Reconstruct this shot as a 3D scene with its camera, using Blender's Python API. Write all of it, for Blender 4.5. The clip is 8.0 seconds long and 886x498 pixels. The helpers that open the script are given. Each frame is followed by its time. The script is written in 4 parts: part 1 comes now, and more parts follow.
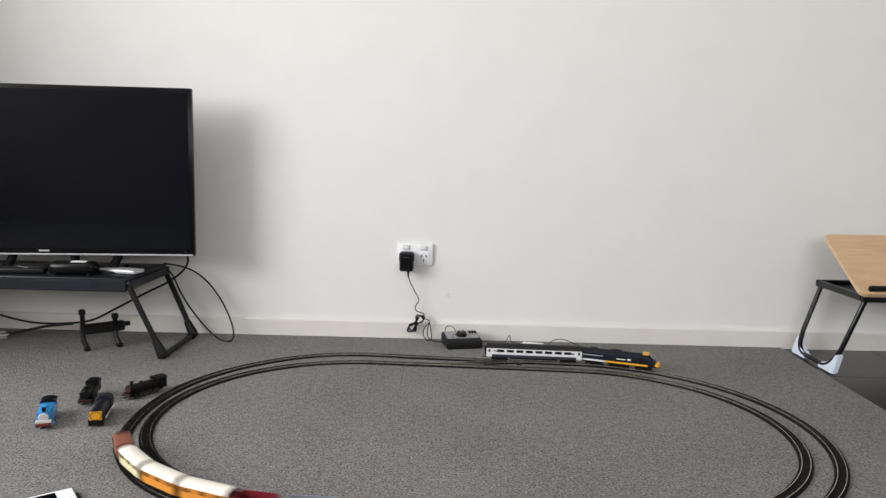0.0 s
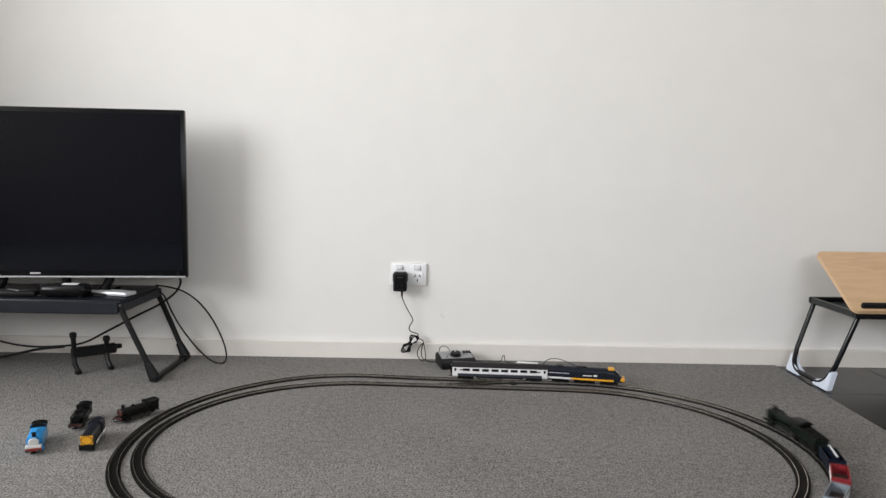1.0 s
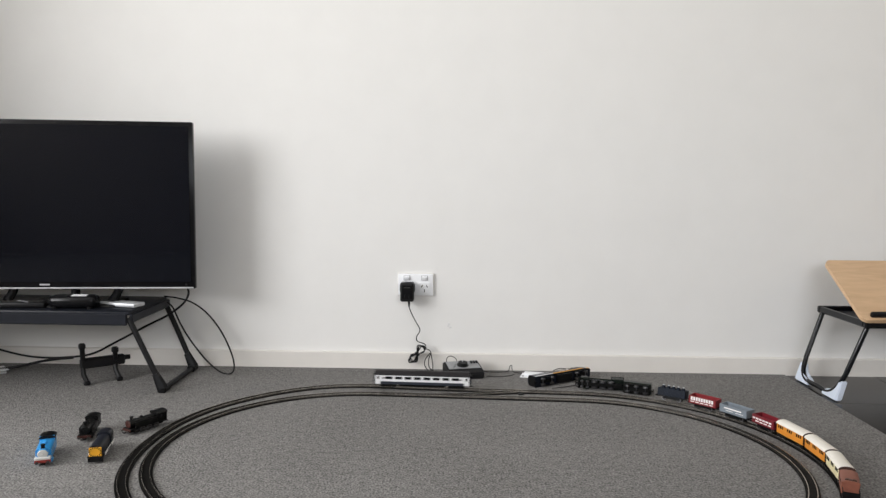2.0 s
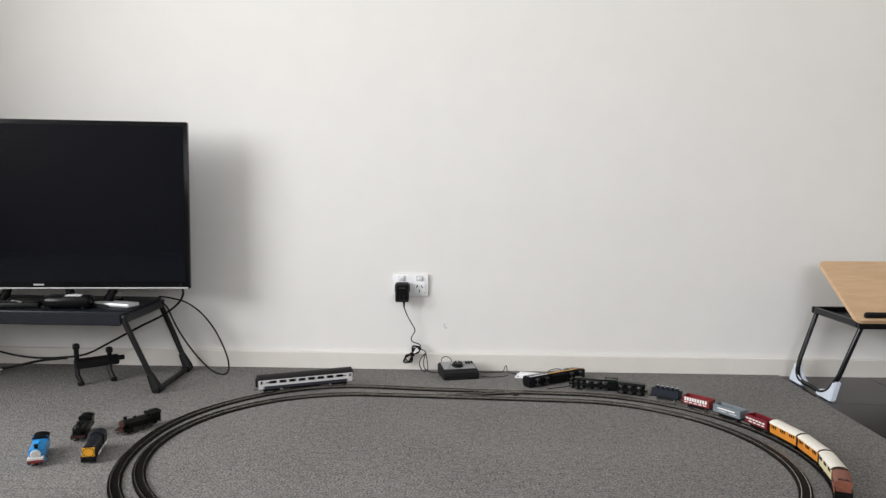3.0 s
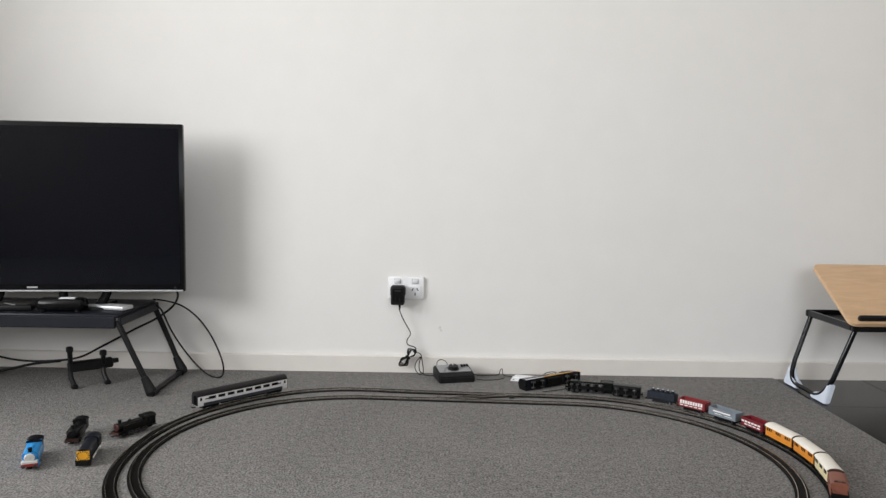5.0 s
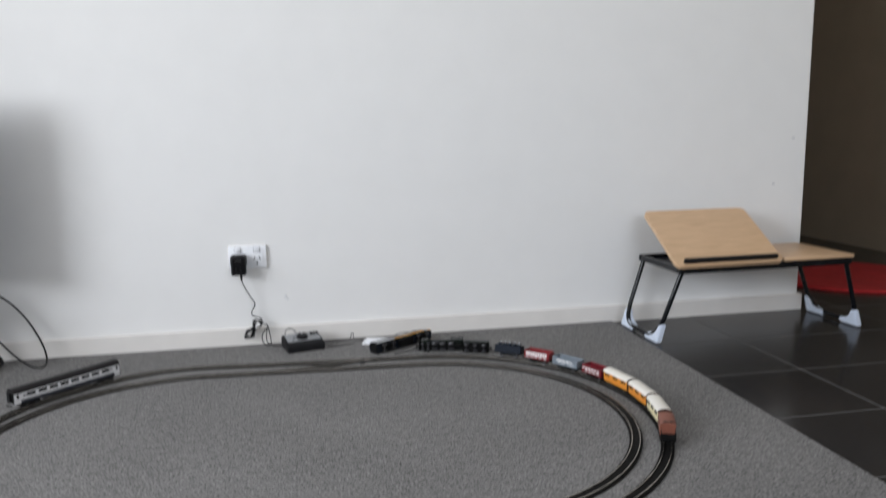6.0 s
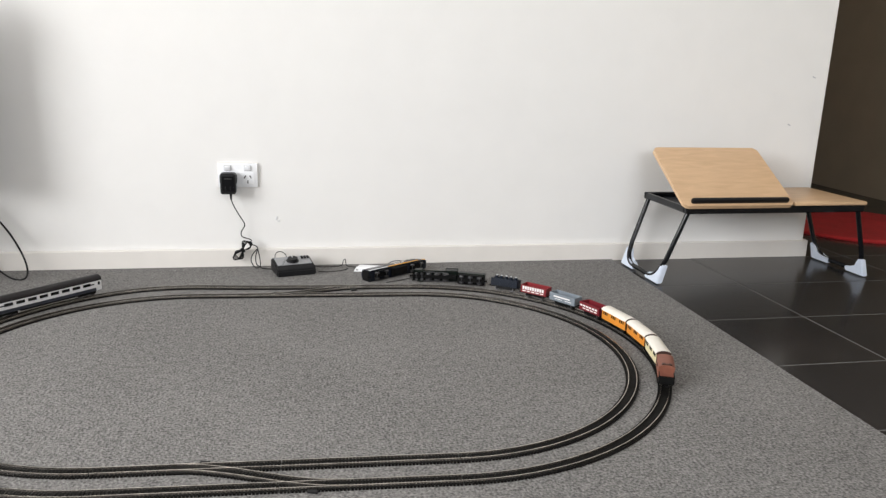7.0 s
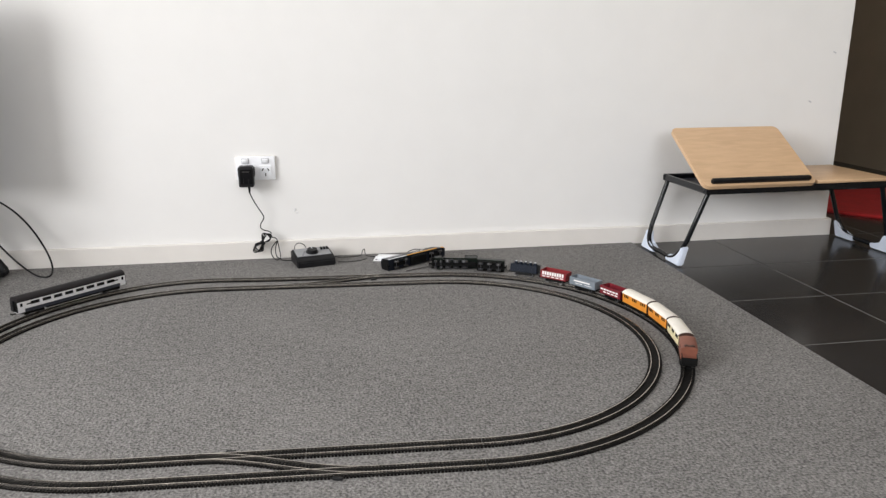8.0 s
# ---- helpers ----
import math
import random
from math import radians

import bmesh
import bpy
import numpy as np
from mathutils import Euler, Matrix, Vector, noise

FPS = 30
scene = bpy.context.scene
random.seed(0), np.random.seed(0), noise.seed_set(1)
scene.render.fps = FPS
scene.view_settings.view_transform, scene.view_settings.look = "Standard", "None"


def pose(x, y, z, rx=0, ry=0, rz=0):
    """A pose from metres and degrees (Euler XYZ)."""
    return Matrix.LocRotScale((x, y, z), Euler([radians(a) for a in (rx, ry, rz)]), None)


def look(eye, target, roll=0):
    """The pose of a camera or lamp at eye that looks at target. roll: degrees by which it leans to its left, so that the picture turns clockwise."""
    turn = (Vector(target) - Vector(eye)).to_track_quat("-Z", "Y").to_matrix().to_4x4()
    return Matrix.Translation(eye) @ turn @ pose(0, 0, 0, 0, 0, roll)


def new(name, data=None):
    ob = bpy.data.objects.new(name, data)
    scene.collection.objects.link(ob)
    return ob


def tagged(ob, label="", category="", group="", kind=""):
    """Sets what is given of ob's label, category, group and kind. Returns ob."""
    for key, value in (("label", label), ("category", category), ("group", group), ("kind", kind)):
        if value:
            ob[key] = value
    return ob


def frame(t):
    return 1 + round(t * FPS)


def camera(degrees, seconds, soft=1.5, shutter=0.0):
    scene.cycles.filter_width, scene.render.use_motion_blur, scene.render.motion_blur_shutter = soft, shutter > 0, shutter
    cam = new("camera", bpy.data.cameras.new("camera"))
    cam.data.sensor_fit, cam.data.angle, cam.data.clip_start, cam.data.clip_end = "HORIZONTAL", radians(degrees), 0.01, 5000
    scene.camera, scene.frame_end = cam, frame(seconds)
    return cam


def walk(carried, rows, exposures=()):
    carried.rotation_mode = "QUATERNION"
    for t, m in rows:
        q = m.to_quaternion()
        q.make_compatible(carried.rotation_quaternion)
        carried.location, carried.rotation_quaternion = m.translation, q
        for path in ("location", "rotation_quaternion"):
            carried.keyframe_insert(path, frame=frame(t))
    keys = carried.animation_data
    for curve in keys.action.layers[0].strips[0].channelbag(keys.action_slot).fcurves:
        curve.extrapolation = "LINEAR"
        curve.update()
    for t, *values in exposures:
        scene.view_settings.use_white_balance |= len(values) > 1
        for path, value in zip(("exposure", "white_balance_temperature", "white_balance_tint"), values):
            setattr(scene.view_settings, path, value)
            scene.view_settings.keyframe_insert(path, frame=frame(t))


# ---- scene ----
cam = camera(61.97, 8.0, soft=1.35, shutter=0.5)
# seconds, eye, target, roll
PATH = [
    (0, (0.1227, -2.4107, 0.6198), (0.0969, -0.4281, 0.3576), 1.25),
    (0.5, (0.1125, -2.4081, 0.6171), (0.0869, -0.4238, 0.3688), 1.20),
    (1, (0.1213, -2.4090, 0.6213), (0.1131, -0.4201, 0.4112), 0.92),
    (1.5, (0.1214, -2.4113, 0.6271), (0.1048, -0.4205, 0.4358), 0.64),
    (1.7, (0.1214, -2.4113, 0.6271), (0.0918, -0.4205, 0.4377), 0.64),
    (2.8, (0.1277, -2.4117, 0.6262), (0.1077, -0.4205, 0.4405), 0.74),
    (3, (0.1287, -2.4117, 0.6262), (0.1087, -0.4205, 0.4405), 0.74),
    (3.5, (0.1259, -2.4112, 0.6248), (0.1096, -0.4196, 0.4425), 0.64),
    (4, (0.1215, -2.4131, 0.6207), (0.0959, -0.4215, 0.4390), 0.26),
    (4.2, (0.1191, -2.4083, 0.6205), (0.1196, -0.4176, 0.4274), 1.60),
    (5.3, (0.1180, -2.4119, 0.6271), (0.1362, -0.4193, 0.4561), 0.19),
    (5.5, (0.1325, -2.4044, 0.6601), (0.2733, -0.4192, 0.4622), -1.09),
    (5.6, (0.1298, -2.3987, 0.6587), (0.3679, -0.4203, 0.4866), -1.42),
    (5.7, (0.1682, -2.4029, 0.6713), (0.4625, -0.4322, 0.4990), -0.85),
    (5.8, (0.1715, -2.4032, 0.6800), (0.5259, -0.4458, 0.4724), -0.69),
    (6, (0.1702, -2.3588, 0.6582), (0.5439, -0.4190, 0.3454), -0.85),
    (6.5, (0.1788, -2.2996, 0.6434), (0.5435, -0.3913, 0.1686), 0.58),
    (7, (0.1832, -2.2809, 0.6288), (0.5606, -0.3789, 0.1389), 1.87),
    (7.5, (0.1847, -2.2828, 0.6272), (0.5077, -0.3749, 0.1215), 0.61),
    (8, (0.1849, -2.2821, 0.6238), (0.5100, -0.3782, 0.1049), 0.04),
]
# seconds, stops, kelvin, tint
EXPOSURES = [(0, -0.02, 6500, 10), (3.6, -0.03, 6500, 10), (4.0, -0.18, 6500, 10), (4.2, -0.2, 6500, 10), (5.3, -0.06, 6450, 10), (5.7, -0.12, 6200, 10), (6.0, -0.15, 6050, 10), (6.5, 0.06, 6350, 10), (7.0, 0.3, 6500, 10), (8, 0.22, 6500, 11)]
walk(cam, [(t, look(e, g, r)) for t, e, g, r in PATH], EXPOSURES)

# ---- light ----
# room: x -3.1 to 3.2, y -4.2 to 0, ceiling 2.5; window in the west wall, unseen fill window added in the south wall
ROOM_W, ROOM_E, ROOM_S, WALL_END, CEIL = -3.1, 3.2, -4.2, 1.949, 2.5
world = bpy.data.worlds.new("daylight")
scene.world = world
world.use_nodes = True
wn = world.node_tree.nodes
sky = wn.new("ShaderNodeTexSky")
sky.sky_type = "NISHITA"
sky.sun_disc = False
sky.sun_elevation = radians(50)
sky.sun_rotation = radians(200)
world.node_tree.links.new(sky.outputs[0], wn["Background"].inputs[0])
wn["Background"].inputs[1].default_value = 0.12


def window_light(name, eye, target, w, h, watts, colour):
    lamp = bpy.data.lights.new(name, "AREA")
    lamp.shape, lamp.size, lamp.size_y, lamp.energy, lamp.color = "RECTANGLE", w, h, watts, colour
    ob = new(name, lamp)
    ob.matrix_world = look(eye, target)
    return ob


WEST_WIN = (-3.9, -1.1, 0.75, 2.35)     # y0, y1, z0, z1
SOUTH_FILL_WIN = (0.2, 2.2, 0.9, 2.2)       # x0, x1, z0, z1
window_light("west_window_light", (ROOM_W - 0.02, -2.5, 1.55), (0, -2.5, 1.55), 2.7, 1.5, 184, (0.995, 0.99, 0.987))
# added fill lamp in an assumed south opening; lifts the right of wall_north
window_light("south_fill_light", (1.2, ROOM_S - 0.02, 1.55), (1.2, 0, 1.55), 1.9, 1.2, 34, (0.965, 0.98, 1.0))


# ---- materials ----


def material(name, colour, rough=0.5, metal=0.0, vary=0.0, scale=40.0, bump=0.0, bump_scale=400.0, second=None, coat=0.0, rnd=0.0, spec=0.5):
    """A surface with two scales of colour variation and a fine relief."""
    m = bpy.data.materials.new(name)
    m.use_nodes = True
    nt = m.node_tree
    b = nt.nodes["Principled BSDF"]
    b.inputs["Roughness"].default_value = rough
    b.inputs["Metallic"].default_value = metal
    b.inputs["Coat Weight"].default_value = coat
    b.inputs["Specular IOR Level"].default_value = spec
    b.inputs["Base Color"].default_value = (*colour, 1)
    tc = nt.nodes.new("ShaderNodeTexCoord")
    if vary or second:
        n1, n2 = nt.nodes.new("ShaderNodeTexNoise"), nt.nodes.new("ShaderNodeTexNoise")
        n1.inputs["Scale"].default_value, n2.inputs["Scale"].default_value = scale, scale * 0.09
        n1.inputs["Detail"].default_value = 4
        nt.links.new(tc.outputs["Object"], n1.inputs["Vector"])
        nt.links.new(tc.outputs["Object"], n2.inputs["Vector"])
        add = nt.nodes.new("ShaderNodeMath")
        add.operation = "MULTIPLY_ADD"
        add.inputs[1].default_value = 0.6
        nt.links.new(n1.outputs[0], add.inputs[0])
        half = nt.nodes.new("ShaderNodeMath")
        half.operation = "MULTIPLY"
        half.inputs[1].default_value = 0.4
        nt.links.new(n2.outputs[0], half.inputs[0])
        nt.links.new(half.outputs[0], add.inputs[2])
        ramp = nt.nodes.new("ShaderNodeValToRGB")
        lo = [c * (1 - vary) for c in colour]
        hi = second or [min(1, c * (1 + vary)) for c in colour]
        ramp.color_ramp.elements[0].position, ramp.color_ramp.elements[1].position = 0.35, 0.65
        ramp.color_ramp.elements[0].color, ramp.color_ramp.elements[1].color = (*lo, 1), (*hi, 1)
        nt.links.new(add.outputs[0], ramp.inputs[0])
        out = ramp.outputs[0]
        if rnd:
            info = nt.nodes.new("ShaderNodeObjectInfo")
            hsv = nt.nodes.new("ShaderNodeHueSaturation")
            mr = nt.nodes.new("ShaderNodeMapRange")
            mr.inputs["To Min"].default_value, mr.inputs["To Max"].default_value = 1 - rnd, 1 + rnd
            nt.links.new(info.outputs["Random"], mr.inputs["Value"])
            nt.links.new(mr.outputs[0], hsv.inputs["Value"])
            nt.links.new(out, hsv.inputs["Color"])
            out = hsv.outputs[0]
        nt.links.new(out, b.inputs["Base Color"])
    if bump:
        n3, bp = nt.nodes.new("ShaderNodeTexNoise"), nt.nodes.new("ShaderNodeBump")
        n3.inputs["Scale"].default_value = bump_scale
        n3.inputs["Detail"].default_value = 3
        bp.inputs["Strength"].default_value = bump
        bp.inputs["Distance"].default_value = 0.002
        nt.links.new(tc.outputs["Object"], n3.inputs["Vector"])
        nt.links.new(n3.outputs[0], bp.inputs["Height"])
        nt.links.new(bp.outputs[0], b.inputs["Normal"])
    return m


def carpet_material():
    """Grey cut-pile carpet: tuft speckle, broad wear and a deep fine relief."""
    m = material("carpet_pile", (0.2, 0.19, 0.18), 0.95, bump=0.0, spec=0.1)
    nt = m.node_tree
    b = nt.nodes["Principled BSDF"]
    tc = nt.nodes.new("ShaderNodeTexCoord")
    fine, mid, broad = (nt.nodes.new("ShaderNodeTexNoise") for _ in range(3))
    for n, s, d in ((fine, 210, 3), (mid, 60, 2), (broad, 3.5, 2)):
        n.inputs["Scale"].default_value, n.inputs["Detail"].default_value = s, d
        nt.links.new(tc.outputs["Object"], n.inputs["Vector"])
    ramp = nt.nodes.new("ShaderNodeValToRGB")
    ramp.color_ramp.elements[0].position, ramp.color_ramp.elements[1].position = 0.31, 0.71
    ramp.color_ramp.elements[0].color, ramp.color_ramp.elements[1].color = (0.088, 0.0855, 0.0825, 1), (0.302, 0.292, 0.281, 1)
    mix = nt.nodes.new("ShaderNodeMath")
    mix.operation = "MULTIPLY_ADD"
    mix.inputs[1].default_value = 0.3
    sub = nt.nodes.new("ShaderNodeMath")
    sub.operation = "MULTIPLY_ADD"
    sub.inputs[1].default_value = 0.12
    sub.inputs[2].default_value = -0.21
    nt.links.new(broad.outputs[0], sub.inputs[0])
    nt.links.new(mid.outputs[0], mix.inputs[0])
    nt.links.new(sub.outputs[0], mix.inputs[2])
    total = nt.nodes.new("ShaderNodeMath")
    total.operation = "ADD"
    nt.links.new(mix.outputs[0], total.inputs[0])
    nt.links.new(fine.outputs[0], total.inputs[1])
    nt.links.new(total.outputs[0], ramp.inputs[0])
    nt.links.new(ramp.outputs[0], b.inputs["Base Color"])
    bp = nt.nodes.new("ShaderNodeBump")
    bp.inputs["Strength"].default_value, bp.inputs["Distance"].default_value = 0.85, 0.004
    nt.links.new(fine.outputs[0], bp.inputs["Height"])
    nt.links.new(bp.outputs[0], b.inputs["Normal"])
    return m


def wood_material(name, dark, light, stretch):
    m = material(name, light, 0.38)
    nt = m.node_tree
    b = nt.nodes["Principled BSDF"]
    tc, mp = nt.nodes.new("ShaderNodeTexCoord"), nt.nodes.new("ShaderNodeMapping")
    mp.inputs["Scale"].default_value = stretch
    n = nt.nodes.new("ShaderNodeTexNoise")
    n.inputs["Scale"].default_value, n.inputs["Detail"].default_value, n.inputs["Distortion"].default_value = 6, 6, 0.6
    ramp = nt.nodes.new("ShaderNodeValToRGB")
    ramp.color_ramp.elements[0].position, ramp.color_ramp.elements[1].position = 0.3, 0.7
    ramp.color_ramp.elements[0].color, ramp.color_ramp.elements[1].color = (*dark, 1), (*light, 1)
    nt.links.new(tc.outputs["Object"], mp.inputs[0])
    nt.links.new(mp.outputs[0], n.inputs["Vector"])
    nt.links.new(n.outputs[0], ramp.inputs[0])
    nt.links.new(ramp.outputs[0], b.inputs["Base Color"])
    return m


CARPET = carpet_material()
WALL = material("wall_paint", (0.80, 0.79, 0.772), 0.75, vary=0.015, scale=9, bump=0.04, bump_scale=160)
TRIM = material("trim_paint", (0.73, 0.70, 0.66), 0.5, vary=0.03, scale=14)
CEILING = material("ceiling_paint", (0.72, 0.72, 0.71), 0.85, vary=0.01)
# for the unseen west and south walls, kept dark to weaken bounced light
TAUPE = material("low_bounce_wall_taupe", (0.22, 0.2, 0.175), 0.75, vary=0.04, scale=8)
HALL = material("hall_taupe_paint", (0.46, 0.385, 0.285), 0.6, vary=0.06, scale=6, bump=0.05)
TILE = material("charcoal_tile", (0.027, 0.0255, 0.025), 0.19, vary=0.15, scale=5, rnd=0.08, spec=0.2)
GROUT = material("grout", (0.13, 0.125, 0.12), 0.9, vary=0.2, scale=60)
BLACK = material("black_plastic", (0.008, 0.008, 0.009), 0.45, vary=0.2, scale=80, bump=0.05, spec=0.22)
GLOSS_BLACK = material("gloss_black_plastic", (0.006, 0.006, 0.007), 0.2, vary=0.1, spec=0.18)
SCREEN = material("screen_glass", (0.003, 0.0038, 0.007), 0.06, spec=0.2)
GRAPHITE = material("dark_grey_table", (0.011, 0.0125, 0.018), 0.4, vary=0.15, scale=30, spec=0.25)
SILVER = material("silver_plastic", (0.55, 0.56, 0.58), 0.35, metal=0.3, vary=0.05)
BARS = material("grey_lettering", (0.5, 0.5, 0.52), 0.5)
WHITE = material("white_plastic", (0.86, 0.87, 0.89), 0.3, vary=0.02)
PALE = material("pale_blue_plastic", (0.62, 0.68, 0.78), 0.45, vary=0.04)
STEEL = material("rail_steel", (0.52, 0.48, 0.43), 0.22, metal=0.92, vary=0.3, scale=60)
SLEEPER = material("sleeper_plastic", (0.006, 0.0055, 0.005), 0.6, vary=0.3, scale=200, spec=0.14)
BLACK_PAINT = material("black_metal_tube", (0.006, 0.0065, 0.008), 0.14, vary=0.1, spec=0.3)
BOARD = wood_material("pale_wood_board", (0.56, 0.37, 0.215), (0.65, 0.44, 0.265), (2, 12, 12))
EDGE = material("board_edge", (0.6, 0.4, 0.23), 0.5, vary=0.08, scale=40)
RED_MAT = material("red_mat_fibre", (0.42, 0.016, 0.018), 0.9, vary=0.2, scale=120, bump=0.4)
CONTROL_PLATE = material("controller_grey_plate", (0.3, 0.305, 0.315), 0.4, metal=0.2, vary=0.06)
CABLE = material("cable_rubber", (0.007, 0.007, 0.008), 0.5, vary=0.1, spec=0.2)
COACH_WHITE = material("coach_white_paint", (0.74, 0.74, 0.75), 0.32, vary=0.04)
COACH_GREY = material("coach_dark_roof", (0.012, 0.01, 0.011), 0.5, vary=0.2, scale=60, spec=0.3)
COACH_BLUE = material("coach_grey_band", (0.03, 0.034, 0.046), 0.35, vary=0.06)
NAVY = material("navy_paint", (0.008, 0.011, 0.018), 0.33, vary=0.15, scale=50, spec=0.25)
YELLOW = material("yellow_paint", (0.75, 0.36, 0.02), 0.38, vary=0.08)
GLASS = material("dark_window", (0.01, 0.011, 0.013), 0.1)
WHEEL = material("wheel_steel", (0.17, 0.17, 0.18), 0.3, metal=0.9, vary=0.2)
WHEEL_DARK = material("wheel_dark", (0.03, 0.028, 0.026), 0.45, vary=0.2)
CHASSIS = material("chassis_black", (0.005, 0.005, 0.005), 0.5, vary=0.3, scale=90, spec=0.14)
GREEN_BLACK = material("dark_green_paint", (0.006, 0.0095, 0.0072), 0.36, vary=0.2, scale=70, spec=0.2)
ENGINE_BLACK = material("engine_black_paint", (0.005, 0.005, 0.005), 0.38, vary=0.2, scale=70, spec=0.2)
RED = material("wagon_red_paint", (0.21, 0.015, 0.019), 0.42, vary=0.12, scale=60)
MAROON = material("wagon_maroon_paint", (0.17, 0.012, 0.02), 0.42, vary=0.12, scale=60)
WAGON_GREY = material("wagon_grey_paint", (0.19, 0.22, 0.25), 0.45, vary=0.1, scale=60)
WAGON_BLUE = material("wagon_dark_blue_paint", (0.004, 0.008, 0.017), 0.4, vary=0.15, scale=60, spec=0.18)
INSIDE = material("wagon_inside", (0.05, 0.03, 0.028), 0.7, vary=0.2)
ORANGE = material("orange_coach_paint", (0.66, 0.25, 0.03), 0.36, vary=0.08, scale=60)
CREAM = material("cream_paint", (0.72, 0.64, 0.4), 0.36, vary=0.06)
OFFWHITE = material("offwhite_roof_paint", (0.78, 0.74, 0.66), 0.45, vary=0.05, scale=60)
BROWN = material("brown_van_paint", (0.21, 0.072, 0.044), 0.5, vary=0.12, scale=60)
DARK_BROWN = material("dark_brown_paint", (0.05, 0.022, 0.015), 0.5, vary=0.1)
LETTER = material("white_lettering", (0.82, 0.8, 0.78), 0.45)
SKYBLUE = material("sky_blue_paint", (0.03, 0.27, 0.62), 0.28, vary=0.08, scale=60)
BUFFER_RED = material("buffer_red_paint", (0.24, 0.03, 0.024), 0.4, vary=0.1)
FACE_GREY = material("pale_grey_front", (0.55, 0.55, 0.53), 0.4, vary=0.04)
COPPER = material("copper_front", (0.05, 0.014, 0.01), 0.45, metal=0.2, vary=0.2)
PAPER = material("paper", (0.7, 0.7, 0.7), 0.7, vary=0.06)

# ---- mesh helpers ----


def turned(m):
    return m if m is not None else Matrix.Identity(4)


def box(bm, c, s, bevel=0.0, m=None, seg=1):
    """A bevelled box with centre c and size s."""
    r = bmesh.ops.create_cube(bm, size=1, matrix=turned(m) @ Matrix.Translation(c) @ Matrix.Diagonal((*s, 1)))
    if bevel:
        edges = list({e for v in r["verts"] for e in v.link_edges})
        bmesh.ops.bevel(bm, geom=edges, offset=bevel, segments=seg, affect="EDGES", profile=0.5)
    return bm


def cyl(bm, p0, p1, r0, r1=None, seg=16):
    """A capped cylinder or cone from p0 to p1."""
    p0, p1 = Vector(p0), Vector(p1)
    d = p1 - p0
    m = Matrix.Translation((p0 + p1) / 2) @ d.to_track_quat("Z", "Y").to_matrix().to_4x4()
    bmesh.ops.create_cone(bm, cap_ends=True, segments=seg, radius1=r0, radius2=r0 if r1 is None else r1, depth=d.length, matrix=m)
    return bm


def sweep(bm, pts, r, seg=8, closed=False):
    """A round tube along a line of points."""
    pts = [Vector(p) for p in pts]
    n = len(pts)
    rings, side = [], None
    for i, p in enumerate(pts):
        a = pts[(i - 1) % n] if closed or i else p
        b = pts[(i + 1) % n] if closed or i < n - 1 else p
        d = (b - a).normalized()
        if side is None:
            side = d.orthogonal().normalized()
        side = (side - d * side.dot(d)).normalized()
        up = d.cross(side)
        rings.append([bm.verts.new(p + r * (math.cos(t) * side + math.sin(t) * up)) for t in (2 * math.pi * k / seg for k in range(seg))])
    for i in range(n if closed else n - 1):
        for k in range(seg):
            bm.faces.new((rings[i][k], rings[i][(k + 1) % seg], rings[(i + 1) % n][(k + 1) % seg], rings[(i + 1) % n][k]))
    if not closed:
        bm.faces.new(rings[0][::-1])
        bm.faces.new(rings[-1])
    return bm


def smooth_line(pts, steps=6):
    """A Catmull-Rom line through the points."""
    p = [Vector(q) for q in pts]
    p = [2 * p[0] - p[1]] + p + [2 * p[-1] - p[-2]]
    out = []
    for i in range(1, len(p) - 2):
        for k in range(steps):
            t = k / steps
            out.append(0.5 * (2 * p[i] + (p[i + 1] - p[i - 1]) * t + (2 * p[i - 1] - 5 * p[i] + 4 * p[i + 1] - p[i + 2]) * t * t + (3 * p[i] - p[i - 1] - 3 * p[i + 1] + p[i + 2]) * t ** 3))
    return out + [p[-2]]


def prism(bm, profile, x0, x1, m=None):
    """A cross-section of (y, z) points run along x."""
    m = turned(m)
    a = [bm.verts.new(m @ Vector((x0, y, z))) for y, z in profile]
    b = [bm.verts.new(m @ Vector((x1, y, z))) for y, z in profile]
    n = len(profile)
    for i in range(n):
        bm.faces.new((a[i], a[(i + 1) % n], b[(i + 1) % n], b[i]))
    bm.faces.new(a[::-1])
    bm.faces.new(b)
    return bm


def arch(w, z0, z1, rise, n=8):
    """The cross-section of a body with a curved roof: half width w, floor z0, eaves z1, roof rise."""
    return [(-w, z0), (w, z0)] + [(w * math.cos(math.pi * k / n), z1 + rise * math.sin(math.pi * k / n)) for k in range(n + 1)]


def mesh_of(name, bm, mat):
    bmesh.ops.recalc_face_normals(bm, faces=bm.faces)
    for f in bm.faces:
        f.smooth = True
    for e in bm.edges:
        e.smooth = len(e.link_faces) == 2 and e.calc_face_angle(0) < 0.6
    me = bpy.data.meshes.new(name)
    bm.to_mesh(me)
    bm.free()
    me.materials.append(mat)
    return me


def part(name, bm, mat, parent=None, label=""):
    ob = new(name, mesh_of(name, bm, mat))
    if parent:
        ob.parent = parent
    return tagged(ob, label)


def thing(name, m, label, category, group=""):
    ob = new(name)
    ob.empty_display_size = 0.02
    ob.matrix_world = m
    return tagged(ob, label, category, group)


def bm_box(*a, **k):
    return box(bmesh.new(), *a, **k)


def setting(name, bm, mat, label=""):
    return tagged(part(name, bm, mat), label, "", "", "structure")


# ---- structure ----


def span(bm, x0, x1, y0, y1, z0, z1, bevel=0.0):
    return box(bm, ((x0 + x1) / 2, (y0 + y1) / 2, (z0 + z1) / 2), (x1 - x0, y1 - y0, z1 - z0), bevel)


